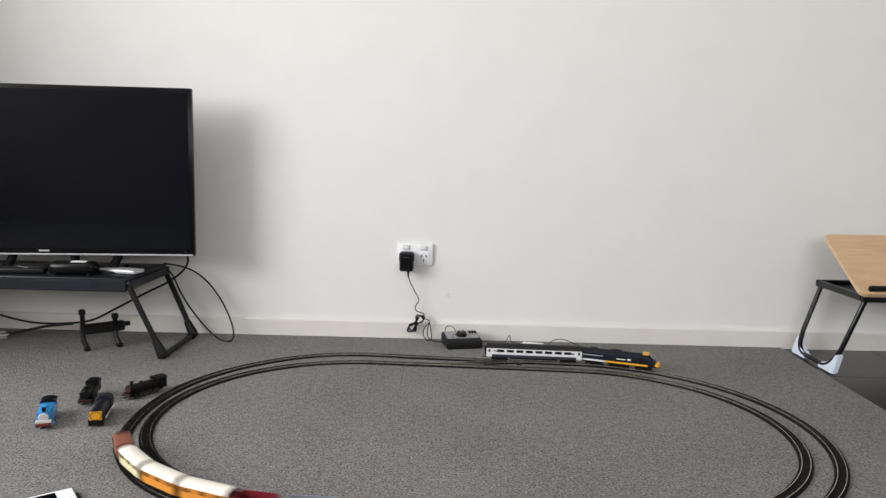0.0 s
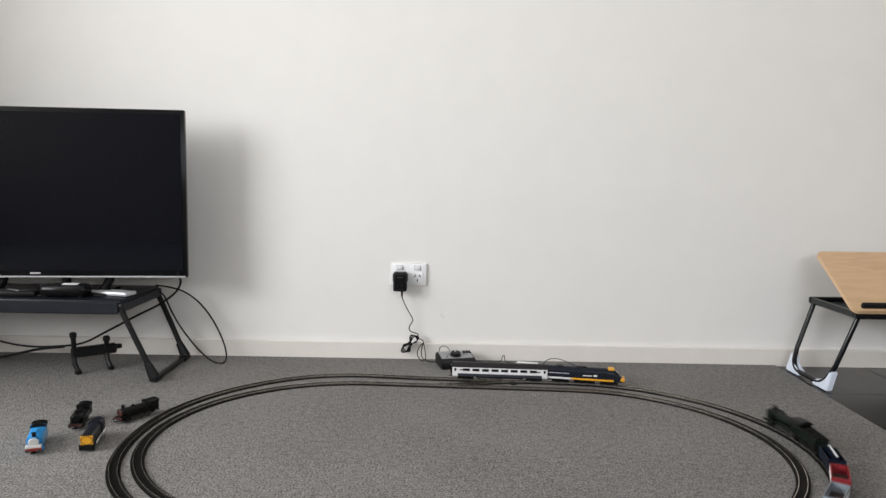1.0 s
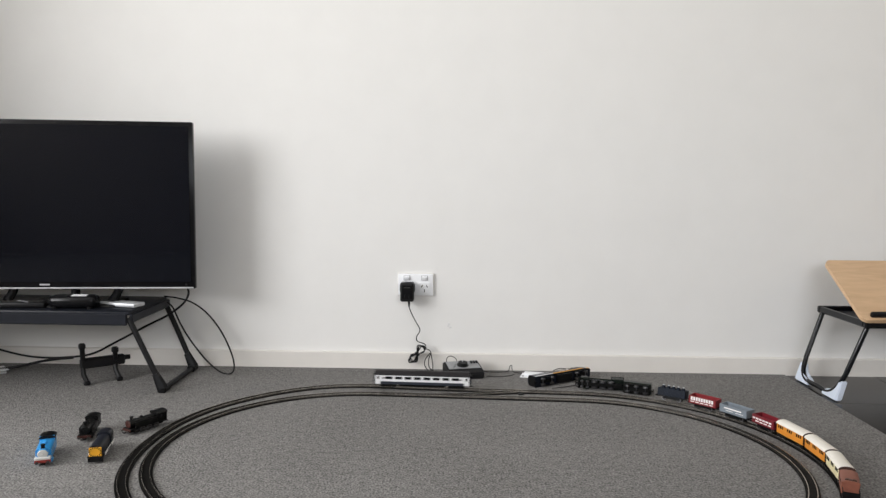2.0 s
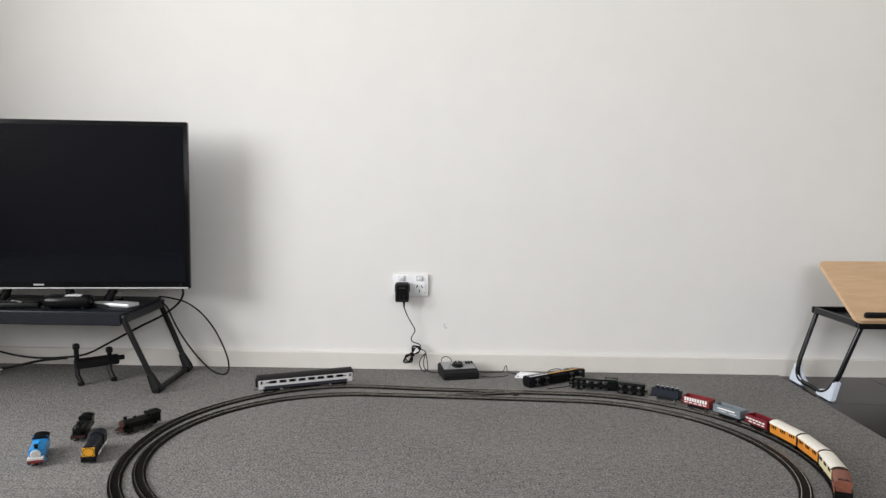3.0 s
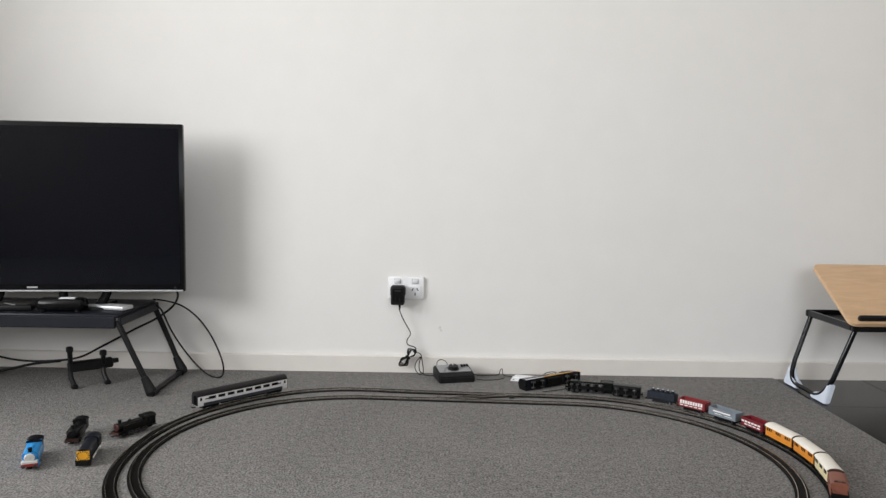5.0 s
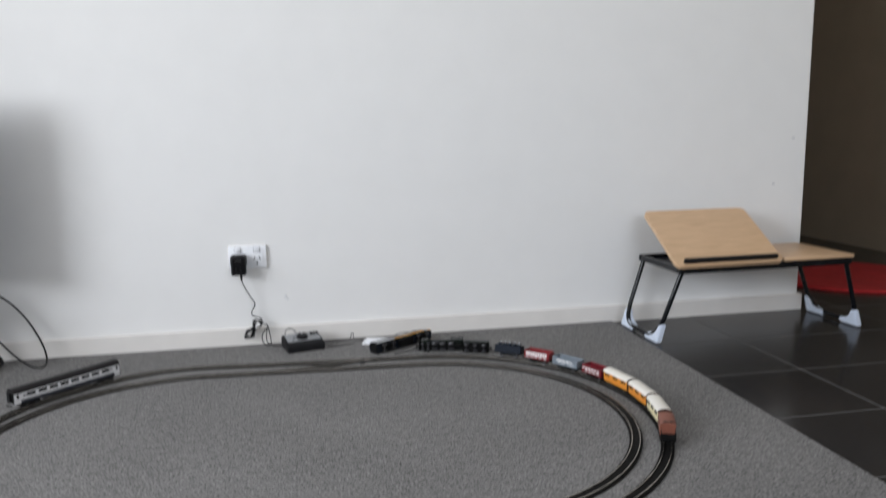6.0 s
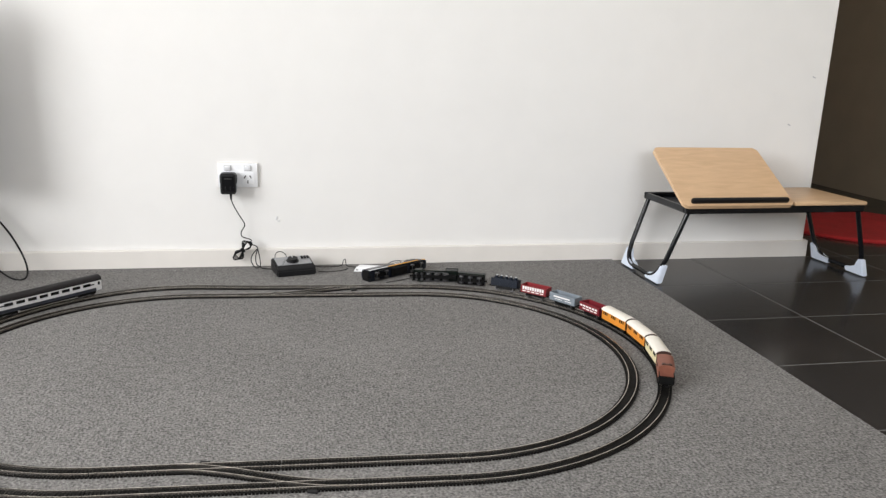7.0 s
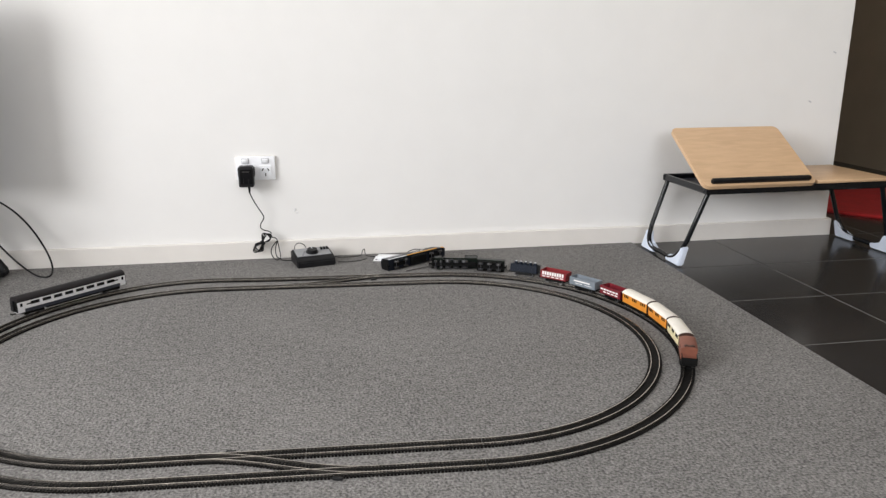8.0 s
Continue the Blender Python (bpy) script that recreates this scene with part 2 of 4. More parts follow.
CARPET_EDGE = 1.221
setting("floor", span(bmesh.new(), ROOM_W - 0.2, 5.0, ROOM_S - 0.2, 4.0, -0.2, -0.012), GROUT, "grey grout bed under the floor finishes")
setting("grout_bed", span(bmesh.new(), CARPET_EDGE + 0.0005, 5.0, ROOM_S, 4.0, -0.0118, -0.0036), GROUT, "pale grey grout between the floor tiles")
setting("carpet", span(bmesh.new(), ROOM_W, CARPET_EDGE, ROOM_S, 0.0, -0.0118, 0.0, 0.004), CARPET, "grey speckled cut-pile carpet")
setting("wall_north", span(bmesh.new(), ROOM_W - 0.15, WALL_END, 0.0, 0.12, -0.012, CEIL, 0.003), WALL, "plain off-white painted wall with a socket")
setting("baseboard", span(bmesh.new(), -1.7595, WALL_END + 0.012, -0.014, 0.0, -0.011, 0.055, 0.003), TRIM, "low white painted baseboard")
setting("baseboard_hall", span(bmesh.new(), WALL_END, WALL_END + 0.012, 0.0005, 0.12, -0.011, 0.055), TRIM, "white baseboard round the wall's end")
setting("wall_hall_east", span(bmesh.new(), ROOM_E, ROOM_E + 0.1, ROOM_S, 4.0, -0.012, CEIL), HALL, "dark taupe wall of the hallway")
setting("wall_hall_north", span(bmesh.new(), 1.829, ROOM_E, 3.4, 3.5, -0.012, CEIL), HALL, "dark taupe end wall of the hallway")
setting("wall_hall_west", span(bmesh.new(), 1.829, WALL_END, 0.1205, 3.4, -0.012, CEIL), HALL, "dark taupe side wall of the hallway")
# added wall out of view; blocks west window light from the television corner
setting("unseen_shade_wall", span(bmesh.new(), -1.9, -1.76, -0.8, -0.0005, -0.011, CEIL), WALL, "unseen short off-white wall added to shade the television corner")
setting("ceiling", span(bmesh.new(), ROOM_W - 0.2, 5.0, ROOM_S - 0.2, 4.0, CEIL, CEIL + 0.1), CEILING, "plain white ceiling")


def wall_with_window(name, number, along, a0, a1, win, at, thick):
    """A wall along x or y with one window opening; thickness runs outward."""
    w0, w1, z0, z1 = win
    lo, hi = sorted((at, at + thick))
    bm = bmesh.new()
    for p0, p1, q0, q1 in ((a0, w0, -0.012, CEIL), (w1, a1, -0.012, CEIL), (w0, w1, -0.012, z0), (w0, w1, z1, CEIL)):
        if along == "y":
            span(bm, lo, hi, p0, p1, q0, q1)
        else:
            span(bm, p0, p1, lo, hi, q0, q1)
    setting(name, bm, TAUPE, "unseen wall in dark taupe to cut bounce light, with a large window")
    root = tagged(new("window_%d" % number), "large assumed window with a white frame, out of view", "", "", "structure")
    mid = at + thick * 0.6
    for q in ((w0, w0 + 0.05, z0, z1), (w1 - 0.05, w1, z0, z1), (w0 + 0.05, w1 - 0.05, z0, z0 + 0.05), (w0 + 0.05, w1 - 0.05, z1 - 0.05, z1), ((w0 + w1) / 2 - 0.03, (w0 + w1) / 2 + 0.03, z0 + 0.05, z1 - 0.05)):
        bm = bmesh.new()
        if along == "y":
            span(bm, mid - 0.02, mid + 0.02, q[0], q[1], q[2], q[3], 0.003)
        else:
            span(bm, q[0], q[1], mid - 0.02, mid + 0.02, q[2], q[3], 0.003)
        part("window_frame", bm, TRIM, root)


wall_with_window("wall_west", 1, "y", ROOM_S, 0.0, WEST_WIN, ROOM_W, -0.15)
wall_with_window("wall_south", 2, "x", ROOM_W - 0.15, ROOM_E + 0.1, SOUTH_FILL_WIN, ROOM_S, -0.15)


def tile_floor():
    root = tagged(new("tile_floor"), "glossy charcoal floor tiles with thin pale joints", "", "", "structure")
    mesh = mesh_of("tile", box(bmesh.new(), (0, 0, -0.0075), (0.597, 0.297, 0.009), 0.0012), TILE)
    half = mesh_of("tile", box(bmesh.new(), (0, 0, -0.0075), (0.296, 0.297, 0.009), 0.0012), TILE)
    for i in range(-1, 5):
        for k in range(-15, 12):
            x, y = 1.508 + 0.6 * i + 0.3, -0.02 + 0.3 * k + 0.15
            me = mesh
            if i < 0:
                x, me = 1.508 - 0.15, half
            if y > 0.0 and x < 1.7 or x + 0.3 > ROOM_E + 0.3:
                continue
            if y < ROOM_S or y > 3.4:
                continue
            t = new("tile", me)
            t.location = (x, y, 0)
            t.parent = root


# ---- things on the wall ----


def wall_socket():
    root = thing("wall_socket", pose(0, -0.0005, 0.2815), "white double wall socket with two rocker switches", "socket")
    part("plate", bm_box((0, -0.005, 0), (0.116, 0.01, 0.072), 0.003, seg=2), WHITE, root)
    part("back_box", bm_box((0, 0.0002, 0), (0.119, 0.004, 0.075), 0.001), TRIM, root)
    for x in (-0.029, 0.029):
        # raised grey rim carries the shadow line round each switch in its colour
        part("switch_shade_rim", bm_box((x, -0.0103, 0.0225), (0.022, 0.0014, 0.016), 0.0004), BARS, root, "grey rim coloured as the shadow round the switch")
        part("switch", bm_box((0, 0, 0), (0.0175, 0.007, 0.0125), 0.002, m=pose(x, -0.0125, 0.0225, 14, 0, 0), seg=2), WHITE, root)
        part("outlet", bm_box((x, -0.011, -0.009), (0.036, 0.002, 0.036), 0.0008), WHITE, root)
        for dx, dz, a in ((-0.008, -0.004, 30), (0.008, -0.004, -30), (0, -0.019, 0)):
            part("slot", bm_box((0, 0, 0), (0.0028, 0.003, 0.0095), m=pose(x + dx, -0.0115, dz, 0, a, 0)), BLACK, root, "dark contact slot")


def power_adapter():
    root = thing("power_adapter", pose(-0.026, -0.0125, 0.262), "black plug-in power adapter in the wall socket", "adapter")
    part("body", bm_box((0, -0.021, 0), (0.044, 0.04, 0.062), 0.006, seg=3), BLACK, root)
    part("face", bm_box((0, -0.0415, 0.001), (0.034, 0.003, 0.044), 0.001), GLOSS_BLACK, root)
    part("shoulder", bm_box((0, -0.014, 0.012), (0.049, 0.026, 0.03), 0.005, seg=2), BLACK, root)
    for x in (-0.007, 0.007):
        part("rib", bm_box((x, -0.0435, -0.012), (0.003, 0.002, 0.012), 0.0008), BLACK, root)
    part("lettering", bm_box((0, -0.0433, 0.016), (0.02, 0.0008, 0.003)), WHEEL_DARK, root, "dark grey lettering bar")
    part("strain_relief", cyl(bmesh.new(), (0.006, -0.02, -0.031), (0.006, -0.02, -0.05), 0.0042, 0.0026, 10), BLACK, root)
    cord = smooth_line([(-0.02, -0.0325, 0.212), (-0.012, -0.03, 0.19), (0.002, -0.026, 0.162), (0.014, -0.022, 0.14), (0.015, -0.02, 0.128), (0.005, -0.02, 0.11), (0.008, -0.022, 0.096), (0.03, -0.024, 0.088), (0.036, -0.026, 0.082)])
    part("cord", sweep(bmesh.new(), [Vector(p) - Vector((-0.026, -0.0125, 0.262)) for p in cord], 0.0016), CABLE, root)
    # bundled bow of loops tied in the middle
    bm = bmesh.new()
    for k in range(5):
        pts = []
        for i in range(33):
            a = 2 * math.pi * i / 32
            u = 0.04 * math.cos(a) * (1 - 0.07 * k)
            v = (0.009 + 0.0022 * k) * math.sin(2 * a) + 0.0016 * (k - 2) * math.cos(a)
            pts.append((0.034 + 0.62 * u - 0.62 * v, -0.0175 + 0.0028 * (k - 2), -0.207 + 0.72 * u + 0.6 * v))
        sweep(bm, pts[:-1], 0.0013, 6, True)
    part("cord_bundle", bm, CABLE, root, "bundled black cord")
    part("tie", cyl(bmesh.new(), (0.03, -0.0175, -0.201), (0.038, -0.0175, -0.213), 0.0062, None, 10), CABLE, root)
    for path in ([(0.036, -0.028, 0.072), (0.05, -0.03, 0.066), (0.055, -0.035, 0.05), (0.06, -0.04, 0.02), (0.062, -0.045, 0.003), (0.085, -0.06, 0.003), (0.105, -0.075, 0.006)],
                 [(0.05, -0.03, 0.058), (0.036, -0.034, 0.04), (0.033, -0.036, 0.02), (0.045, -0.04, 0.002), (0.056, -0.042, 0.003)],
                 [(0.052, -0.031, 0.058), (0.046, -0.03, 0.035), (0.048, -0.034, 0.012), (0.06, -0.036, 0.002)]):
        part("cord_end", sweep(bmesh.new(), [p - Vector((-0.026, -0.0125, 0.262)) for p in smooth_line(path)], 0.0015), CABLE, root)


def wall_mark():
    root = thing("wall_chip", pose(0.11, -0.001, 0.148), "small pale filler chip on the painted wall", "wall mark")
    part("chip", bm_box((0, 0, 0), (0.006, 0.003, 0.012), 0.001, m=pose(0, 0, 0, 0, 20, 0)), PAPER, root)
    part("chip", bm_box((0.006, 0, -0.008), (0.008, 0.003, 0.006), 0.001), PAPER, root)
    for x, z in ((1.895, 0.62), (1.826, 0.46)):
        r = thing("wall_scuff", pose(x, -0.0006, z), "small grey scuff on the painted wall", "wall mark")
        part("scuff", bm_box((0, 0, 0), (0.012, 0.001, 0.004), 0.0004, m=pose(0, 0, 0, 0, 25, 0)), BARS, r)


# ---- television corner ----


def television():
    root = thing("television", pose(-1.118, -0.222, 0.284, 0, 0, 6.1), "black flat-screen television on a low table", "television")
    w, h = 0.905, 0.506
    part("back_shell", bm_box((0, 0.032, h * 0.47), (w * 0.8, 0.045, h * 0.75), 0.015, seg=2), BLACK, root)
    part("panel", bm_box((0, 0.004, h / 2), (w, 0.022, h), 0.004, seg=2), GLOSS_BLACK, root)
    part("screen", bm_box((0, -0.0078, h / 2 + 0.004), (w - 0.024, 0.0024, h - 0.036), 0.0004), SCREEN, root, "dark glossy switched-off screen")
    part("chin_strip", bm_box((0, -0.0075, 0.0035), (w - 0.01, 0.004, 0.005), 0.001), SILVER, root, "thin silver strip")
    part("emblem", bm_box((0.012, -0.0098, 0.0145), (0.03, 0.001, 0.005), 0.0003), BARS, root, "small grey emblem bar")
    for sx in (-1, 1):
        for x0, x1 in ((0.085, 0.1), (0.225, 0.205)):
            part("stand_leg", sweep(bmesh.new(), smooth_line([(sx * x0, 0.018, 0.02), (sx * (x0 + x1) / 2, 0.012, -0.014), (sx * x1, -0.01, -0.037)]), 0.013, 10), GLOSS_BLACK, root)
    bm = prism(bmesh.new(), [(-0.05, -0.049), (0.08, -0.049), (0.075, -0.038), (0.0, -0.034), (-0.045, -0.043)], -0.23, 0.23)
    bmesh.ops.bevel(bm, geom=[e for e in bm.edges if abs(e.verts[0].co.x - e.verts[1].co.x) < 0.001], offset=0.004, segments=2, affect="EDGES")
    part("foot", bm, GLOSS_BLACK, root, "glossy black foot plate")


def tv_table():
    root = thing("tv_table", pose(-1.152, -0.166, 0), "low dark grey folding table under the television", "table")
    hw, hd = 0.335, 0.143
    part("top", bm_box((0, 0, 0.228), (2 * hw, 2 * hd, 0.012), 0.005, seg=2), GRAPHITE, root)
    part("front_apron", bm_box((0, -hd - 0.004, 0.211), (2 * hw - 0.01, 0.01, 0.034), 0.003), GRAPHITE, root)
    part("back_apron", bm_box((0, hd + 0.004, 0.211), (2 * hw - 0.01, 0.01, 0.034), 0.003), GRAPHITE, root)
    for sx in (-1, 1):
        part("side_rail", bm_box((sx * (hw + 0.004), 0, 0.213), (0.01, 2 * hd, 0.026), 0.003), GRAPHITE, root)
        for sy in (-1, 1):
            yf = -0.156 if sy < 0 else 0.098
            leg = part("leg", sweep(bmesh.new(), [(sx * (hw - 0.005), sy * (hd - 0.006), 0.214), (sx * (hw + 0.05), 0.35 * sy * hd + 0.65 * yf, 0.11), (sx * (hw + 0.088), yf, 0.035)], 0.0085, 10), BLACK, root)
            part("corner_boot", box(cyl(bmesh.new(), (sx * (hw + 0.078), yf, 0.055), (sx * (hw + 0.098), yf, 0.012), 0.011, 0.017, 8), (sx * (hw + 0.098), yf - sy * 0.008, 0.009), (0.026, 0.04, 0.018), 0.004), BLACK, leg)
        part("foot_bar", bm_box((sx * (hw + 0.099), -0.029, 0.009), (0.017, 0.21, 0.013), 0.004), BLACK, root)
    # silver box takes the place of light reflected along the table's right rim
    gleam_box = thing("rim_gleam_box", pose(-0.9, -0.215, 0.2345, 0, 0, -14), "slim silver and black box standing in for the gleam on the table rim", "media player")
    part("case", bm_box((0, 0, 0.0075), (0.172, 0.05, 0.012), 0.004, seg=2), SILVER, gleam_box)
    part("base", bm_box((0, 0, 0.0005), (0.15, 0.04, 0.003)), BLACK, gleam_box)
    rc = thing("remote_control", pose(-1.17, -0.262, 0.2345, 0, 0, 4), "black remote control lying on the table", "remote control")
    part("body", bm_box((0, 0, 0.009), (0.17, 0.042, 0.016), 0.005, seg=2), BLACK, rc)
    for i in range(9):
        for k in (-1, 0, 1):
            part("button", bm_box((-0.066 + 0.016 * i, k * 0.011, 0.0178), (0.009, 0.006, 0.0022), 0.0006), WHEEL_DARK if (i + k) % 5 else BARS, rc)
    gl = thing("glossy_case", pose(-1.0, -0.262, 0.2345, 0, 0, 3), "glossy black rounded case with a pale top", "case")
    part("shell", cyl(cyl(bm_box((0, 0, 0.021), (0.14, 0.055, 0.038), 0.016, seg=3), (-0.05, -0.015, 0.0), (-0.05, -0.015, 0.01), 0.009), (0.05, -0.015, 0.0), (0.05, -0.015, 0.01), 0.009), GLOSS_BLACK, gl)
    part("top_label", bm_box((0.02, -0.006, 0.0405), (0.045, 0.018, 0.0016), 0.0005, m=pose(0, 0, 0, 6, 0, 0)), WHITE, gl, "white label")
    pl = thing("white_sheet", pose(-1.33, -0.25, 0.2345, 0, 0, 12), "small folded white paper sheet", "paper")
    part("sheet", bm_box((0, 0, 0.004), (0.1, 0.06, 0.006), 0.001), PAPER, pl)
    part("fold", bm_box((0.01, 0, 0.010), (0.09, 0.055, 0.004), 0.001, m=pose(0, 0, 0.001, 4, 3, 5)), PAPER, pl)


def cable(name, pts, r, label, at=(-0.006, 0.004, 0)):
    root = thing(name, pose(*at), label, "cable")
    part("cord", sweep(bmesh.new(), smooth_line(pts, 8), r), CABLE, root)


def tv_cables():
    cable("television_cable", [(-0.705, -0.2, 0.30), (-0.712, -0.16, 0.265), (-0.745, -0.12, 0.225), (-0.80, -0.11, 0.185), (-0.868, -0.11, 0.15), (-0.98, -0.09, 0.09), (-1.06, -0.085, 0.05), (-1.15, -0.08, 0.036), (-1.24, -0.08, 0.035), (-1.33, -0.08, 0.05), (-1.5, -0.06, 0.09)], 0.0034, "thick black cable hanging behind the table", (0.012, 0.01, 0))
    cable("television_cable", [(-0.80, -0.13, 0.25), (-0.77, -0.1, 0.24), (-0.735, -0.06, 0.218), (-0.69, -0.05, 0.18), (-0.648, -0.05, 0.124), (-0.612, -0.065, 0.06), (-0.594, -0.09, 0.018), (-0.594, -0.125, 0.003), (-0.63, -0.115, 0.004), (-0.69, -0.07, 0.03), (-0.745, -0.055, 0.09), (-0.78, -0.05, 0.145), (-0.80, -0.06, 0.2), (-0.81, -0.08, 0.222)], 0.0026, "thin black cable looping down to the carpet", (0.012, 0.01, 0))
    cable("television_cable", [(-1.12, -0.085, 0.037), (-1.2, -0.1, 0.03), (-1.3, -0.13, 0.012), (-1.42, -0.14, 0.004), (-1.6, -0.12, 0.004)], 0.0042, "black cable trailing along the carpet", (0.012, 0.01, 0))


def folding_bracket():
    root = thing("folding_bracket", pose(-0.971, -0.227, 0, 0, 0, 38), "black plastic folding stand bracket on the carpet", "bracket")
    root.scale = (0.85, 0.9, 0.92)
    part("beam", bm_box((0.035, 0, 0.066), (0.15, 0.024, 0.033), 0.005), BLACK, root)
    part("peg", cyl(bmesh.new(), (0.105, 0, 0.07), (0.128, 0, 0.07), 0.009, 0.008, 10), BLACK, root)
    for x, h in ((-0.03, 1.0), (0.078, 0.82)):
        arm = part("arm", sweep(bmesh.new(), smooth_line([(x - 0.008, -0.03, 0.13 * h), (x - 0.003, -0.012, 0.09 * h), (x, 0, 0.066), (x - 0.002, -0.012, 0.035), (x + 0.004, -0.03, 0.012)]), 0.0085, 8), BLACK, root)
        part("clamp_pad", bm_box((x - 0.008, -0.03, 0.13 * h), (0.022, 0.018, 0.02), 0.004), BLACK, arm)
        part("foot_pad", bm_box((x + 0.004, -0.03, 0.0075), (0.022, 0.02, 0.015), 0.004), BLACK, arm)


def papers():
    root = thing("paper_stack", pose(-1.346, -0.155, 0, 0, 0, 40), "small pile of grey printed leaflets on the carpet", "paper")
    for k in range(2):
        part("leaflet", bm_box((0.004 * k, 0.003 * k, 0.003 + 0.005 * k), (0.11, 0.06, 0.003), 0.001, m=pose(0, 0, 0, 0, -1.5 * k, 9 * k - 4)), PAPER if k % 2 else BARS, root)


def phone():
    root = thing("tablet", pose(-0.572, -1.244, 0.0002, 0, 0, 38), "white tablet with a dark screen lying on the carpet", "tablet")
    part("case", bm_box((0, 0, 0.0035), (0.135, 0.1, 0.007), 0.003, seg=2), BLACK, root)
    part("face", bm_box((0, 0, 0.0072), (0.131, 0.096, 0.0016), 0.0006), WHITE, root, "white front frame")
    part("screen", bm_box((-0.008, 0, 0.0083), (0.09, 0.082, 0.0008)), SCREEN, root, "dark glossy screen")
    part("button", cyl(bmesh.new(), (0.053, 0, 0.0078), (0.053, 0, 0.0086), 0.005), SILVER, root)
    part("cover_tab", bm_box((0.0695, 0.012, 0.004), (0.006, 0.03, 0.004), 0.0015), BLACK, root)


# ---- folding desk ----


def folding_desk():
    root = thing("laptop_desk", pose(1.607, -0.173, 0, 0, 0, 1.6), "folding laptop desk with a tilted pale wood board and black frame", "desk")
    root.scale = (0.982, 0.982, 0.982)
    hx, hy, zt, fx, fy = 0.3145, 0.136, 0.242, 0.372, 0.103
    for sy in (-1, 1):
        part("frame_rail", bm_box((0, sy * (hy - 0.007), zt - 0.011), (2 * hx, 0.014, 0.022), 0.003), BLACK_PAINT, root)
    for x in (-hx + 0.007, 0.055, hx - 0.007):
        part("cross_rail", bm_box((x, 0, zt - 0.011), (0.014, 2 * hy - 0.028, 0.02), 0.003), BLACK_PAINT, root)
    part("fixed_shelf", bm_box(((hx + 0.058) / 2 + 0.002, 0.0, zt + 0.006), (hx - 0.052, 2 * hy + 0.006, 0.012), 0.004, seg=2), BOARD, root, "flat pale wood shelf")
    tilt = pose(-0.1385, -0.1434, zt + 0.0005, 32.5, 0, 0)
    bm = bmesh.new()
    r = bmesh.ops.create_cube(bm, size=1, matrix=tilt @ Matrix.Translation((0, 0.1385, 0)) @ Matrix.Diagonal((0.377, 0.277, 0.012, 1)))
    long_edges = [e for e in bm.edges if abs(((tilt.inverted() @ e.verts[0].co) - (tilt.inverted() @ e.verts[1].co)).z) > 0.005]
    bmesh.ops.bevel(bm, geom=long_edges, offset=0.02, segments=5, affect="EDGES", profile=0.5)
    board = part("tilting_board", bm, BOARD, root, "tilted pale wood board")
    part("book_stop", bm_box((0.004, 0.0165, 0.012), (0.332, 0.015, 0.018), 0.006, m=tilt, seg=2), BLACK, board, "black rubber stop bar")
    part("tilt_strut", sweep(bmesh.new(), [(0.02, 0.075, zt - 0.01), (0.02, 0.05, zt + 0.115)], 0.004, 8), BLACK_PAINT, root)
    part("tray", bm_box((-hx / 2 + 0.02, 0, zt - 0.017), (hx + 0.02, 2 * hy - 0.03, 0.004)), GRAPHITE, root, "dark grey tray under the board")
    for sx in (-1, 1):
        x0, x1 = sx * (hx - 0.015), sx * fx
        pts = [(x0, -hy + 0.012, zt - 0.015)]
        pts += smooth_line([(x0 + (x1 - x0) * 0.72, -fy - 0.012, 0.075), (x0 + (x1 - x0) * 0.92, -fy + 0.004, 0.034), (x1, -fy + 0.04, 0.012), (x1, 0, 0.012), (x1, fy - 0.04, 0.012), (x0 + (x1 - x0) * 0.92, fy - 0.004, 0.034), (x0 + (x1 - x0) * 0.72, fy + 0.012, 0.075)], 5)
        pts += [(x0, hy - 0.012, zt - 0.015)]
        leg = part("leg_loop", sweep(bmesh.new(), pts, 0.0075, 12), BLACK_PAINT, root, "bent black steel tube leg")
        for sy in (-1, 1):
            m = pose(x1, sy * fy, 0, 0, 0, 0)
            bm = bmesh.new()
            prof = [(sy * 0.022, 0.0), (sy * -0.06, 0.0), (sy * -0.062, 0.016), (sy * -0.03, 0.02), (sy * -0.010, 0.028), (sy * 0.002, 0.056), (sy * 0.02, 0.058)]
            prism(bm, prof, -0.010, 0.010, m)
            for v in bm.verts:
                v.co.x -= sx * 0.28 * v.co.z
            bmesh.ops.bevel(bm, geom=list(bm.edges), offset=0.003, segments=2, affect="EDGES")
            part("corner_foot", bm, PALE, leg, "pale blue-grey plastic corner foot")


def red_mat():
    root = thing("red_mat", pose(2.53, 0.475, -0.003), "round red mat on the hallway tiles", "mat")
    bm = cyl(bmesh.new(), (0, 0, 0), (0, 0, 0.012), 0.36, 0.352, 48)
    part("mat_top", bm, RED_MAT, root)
    part("rim", sweep(bmesh.new(), [(0.358 * math.cos(a), 0.358 * math.sin(a), 0.005) for a in (2 * math.pi * k / 48 for k in range(48))], 0.005, 6, True), RED_MAT, root)


# ---- track controller ----


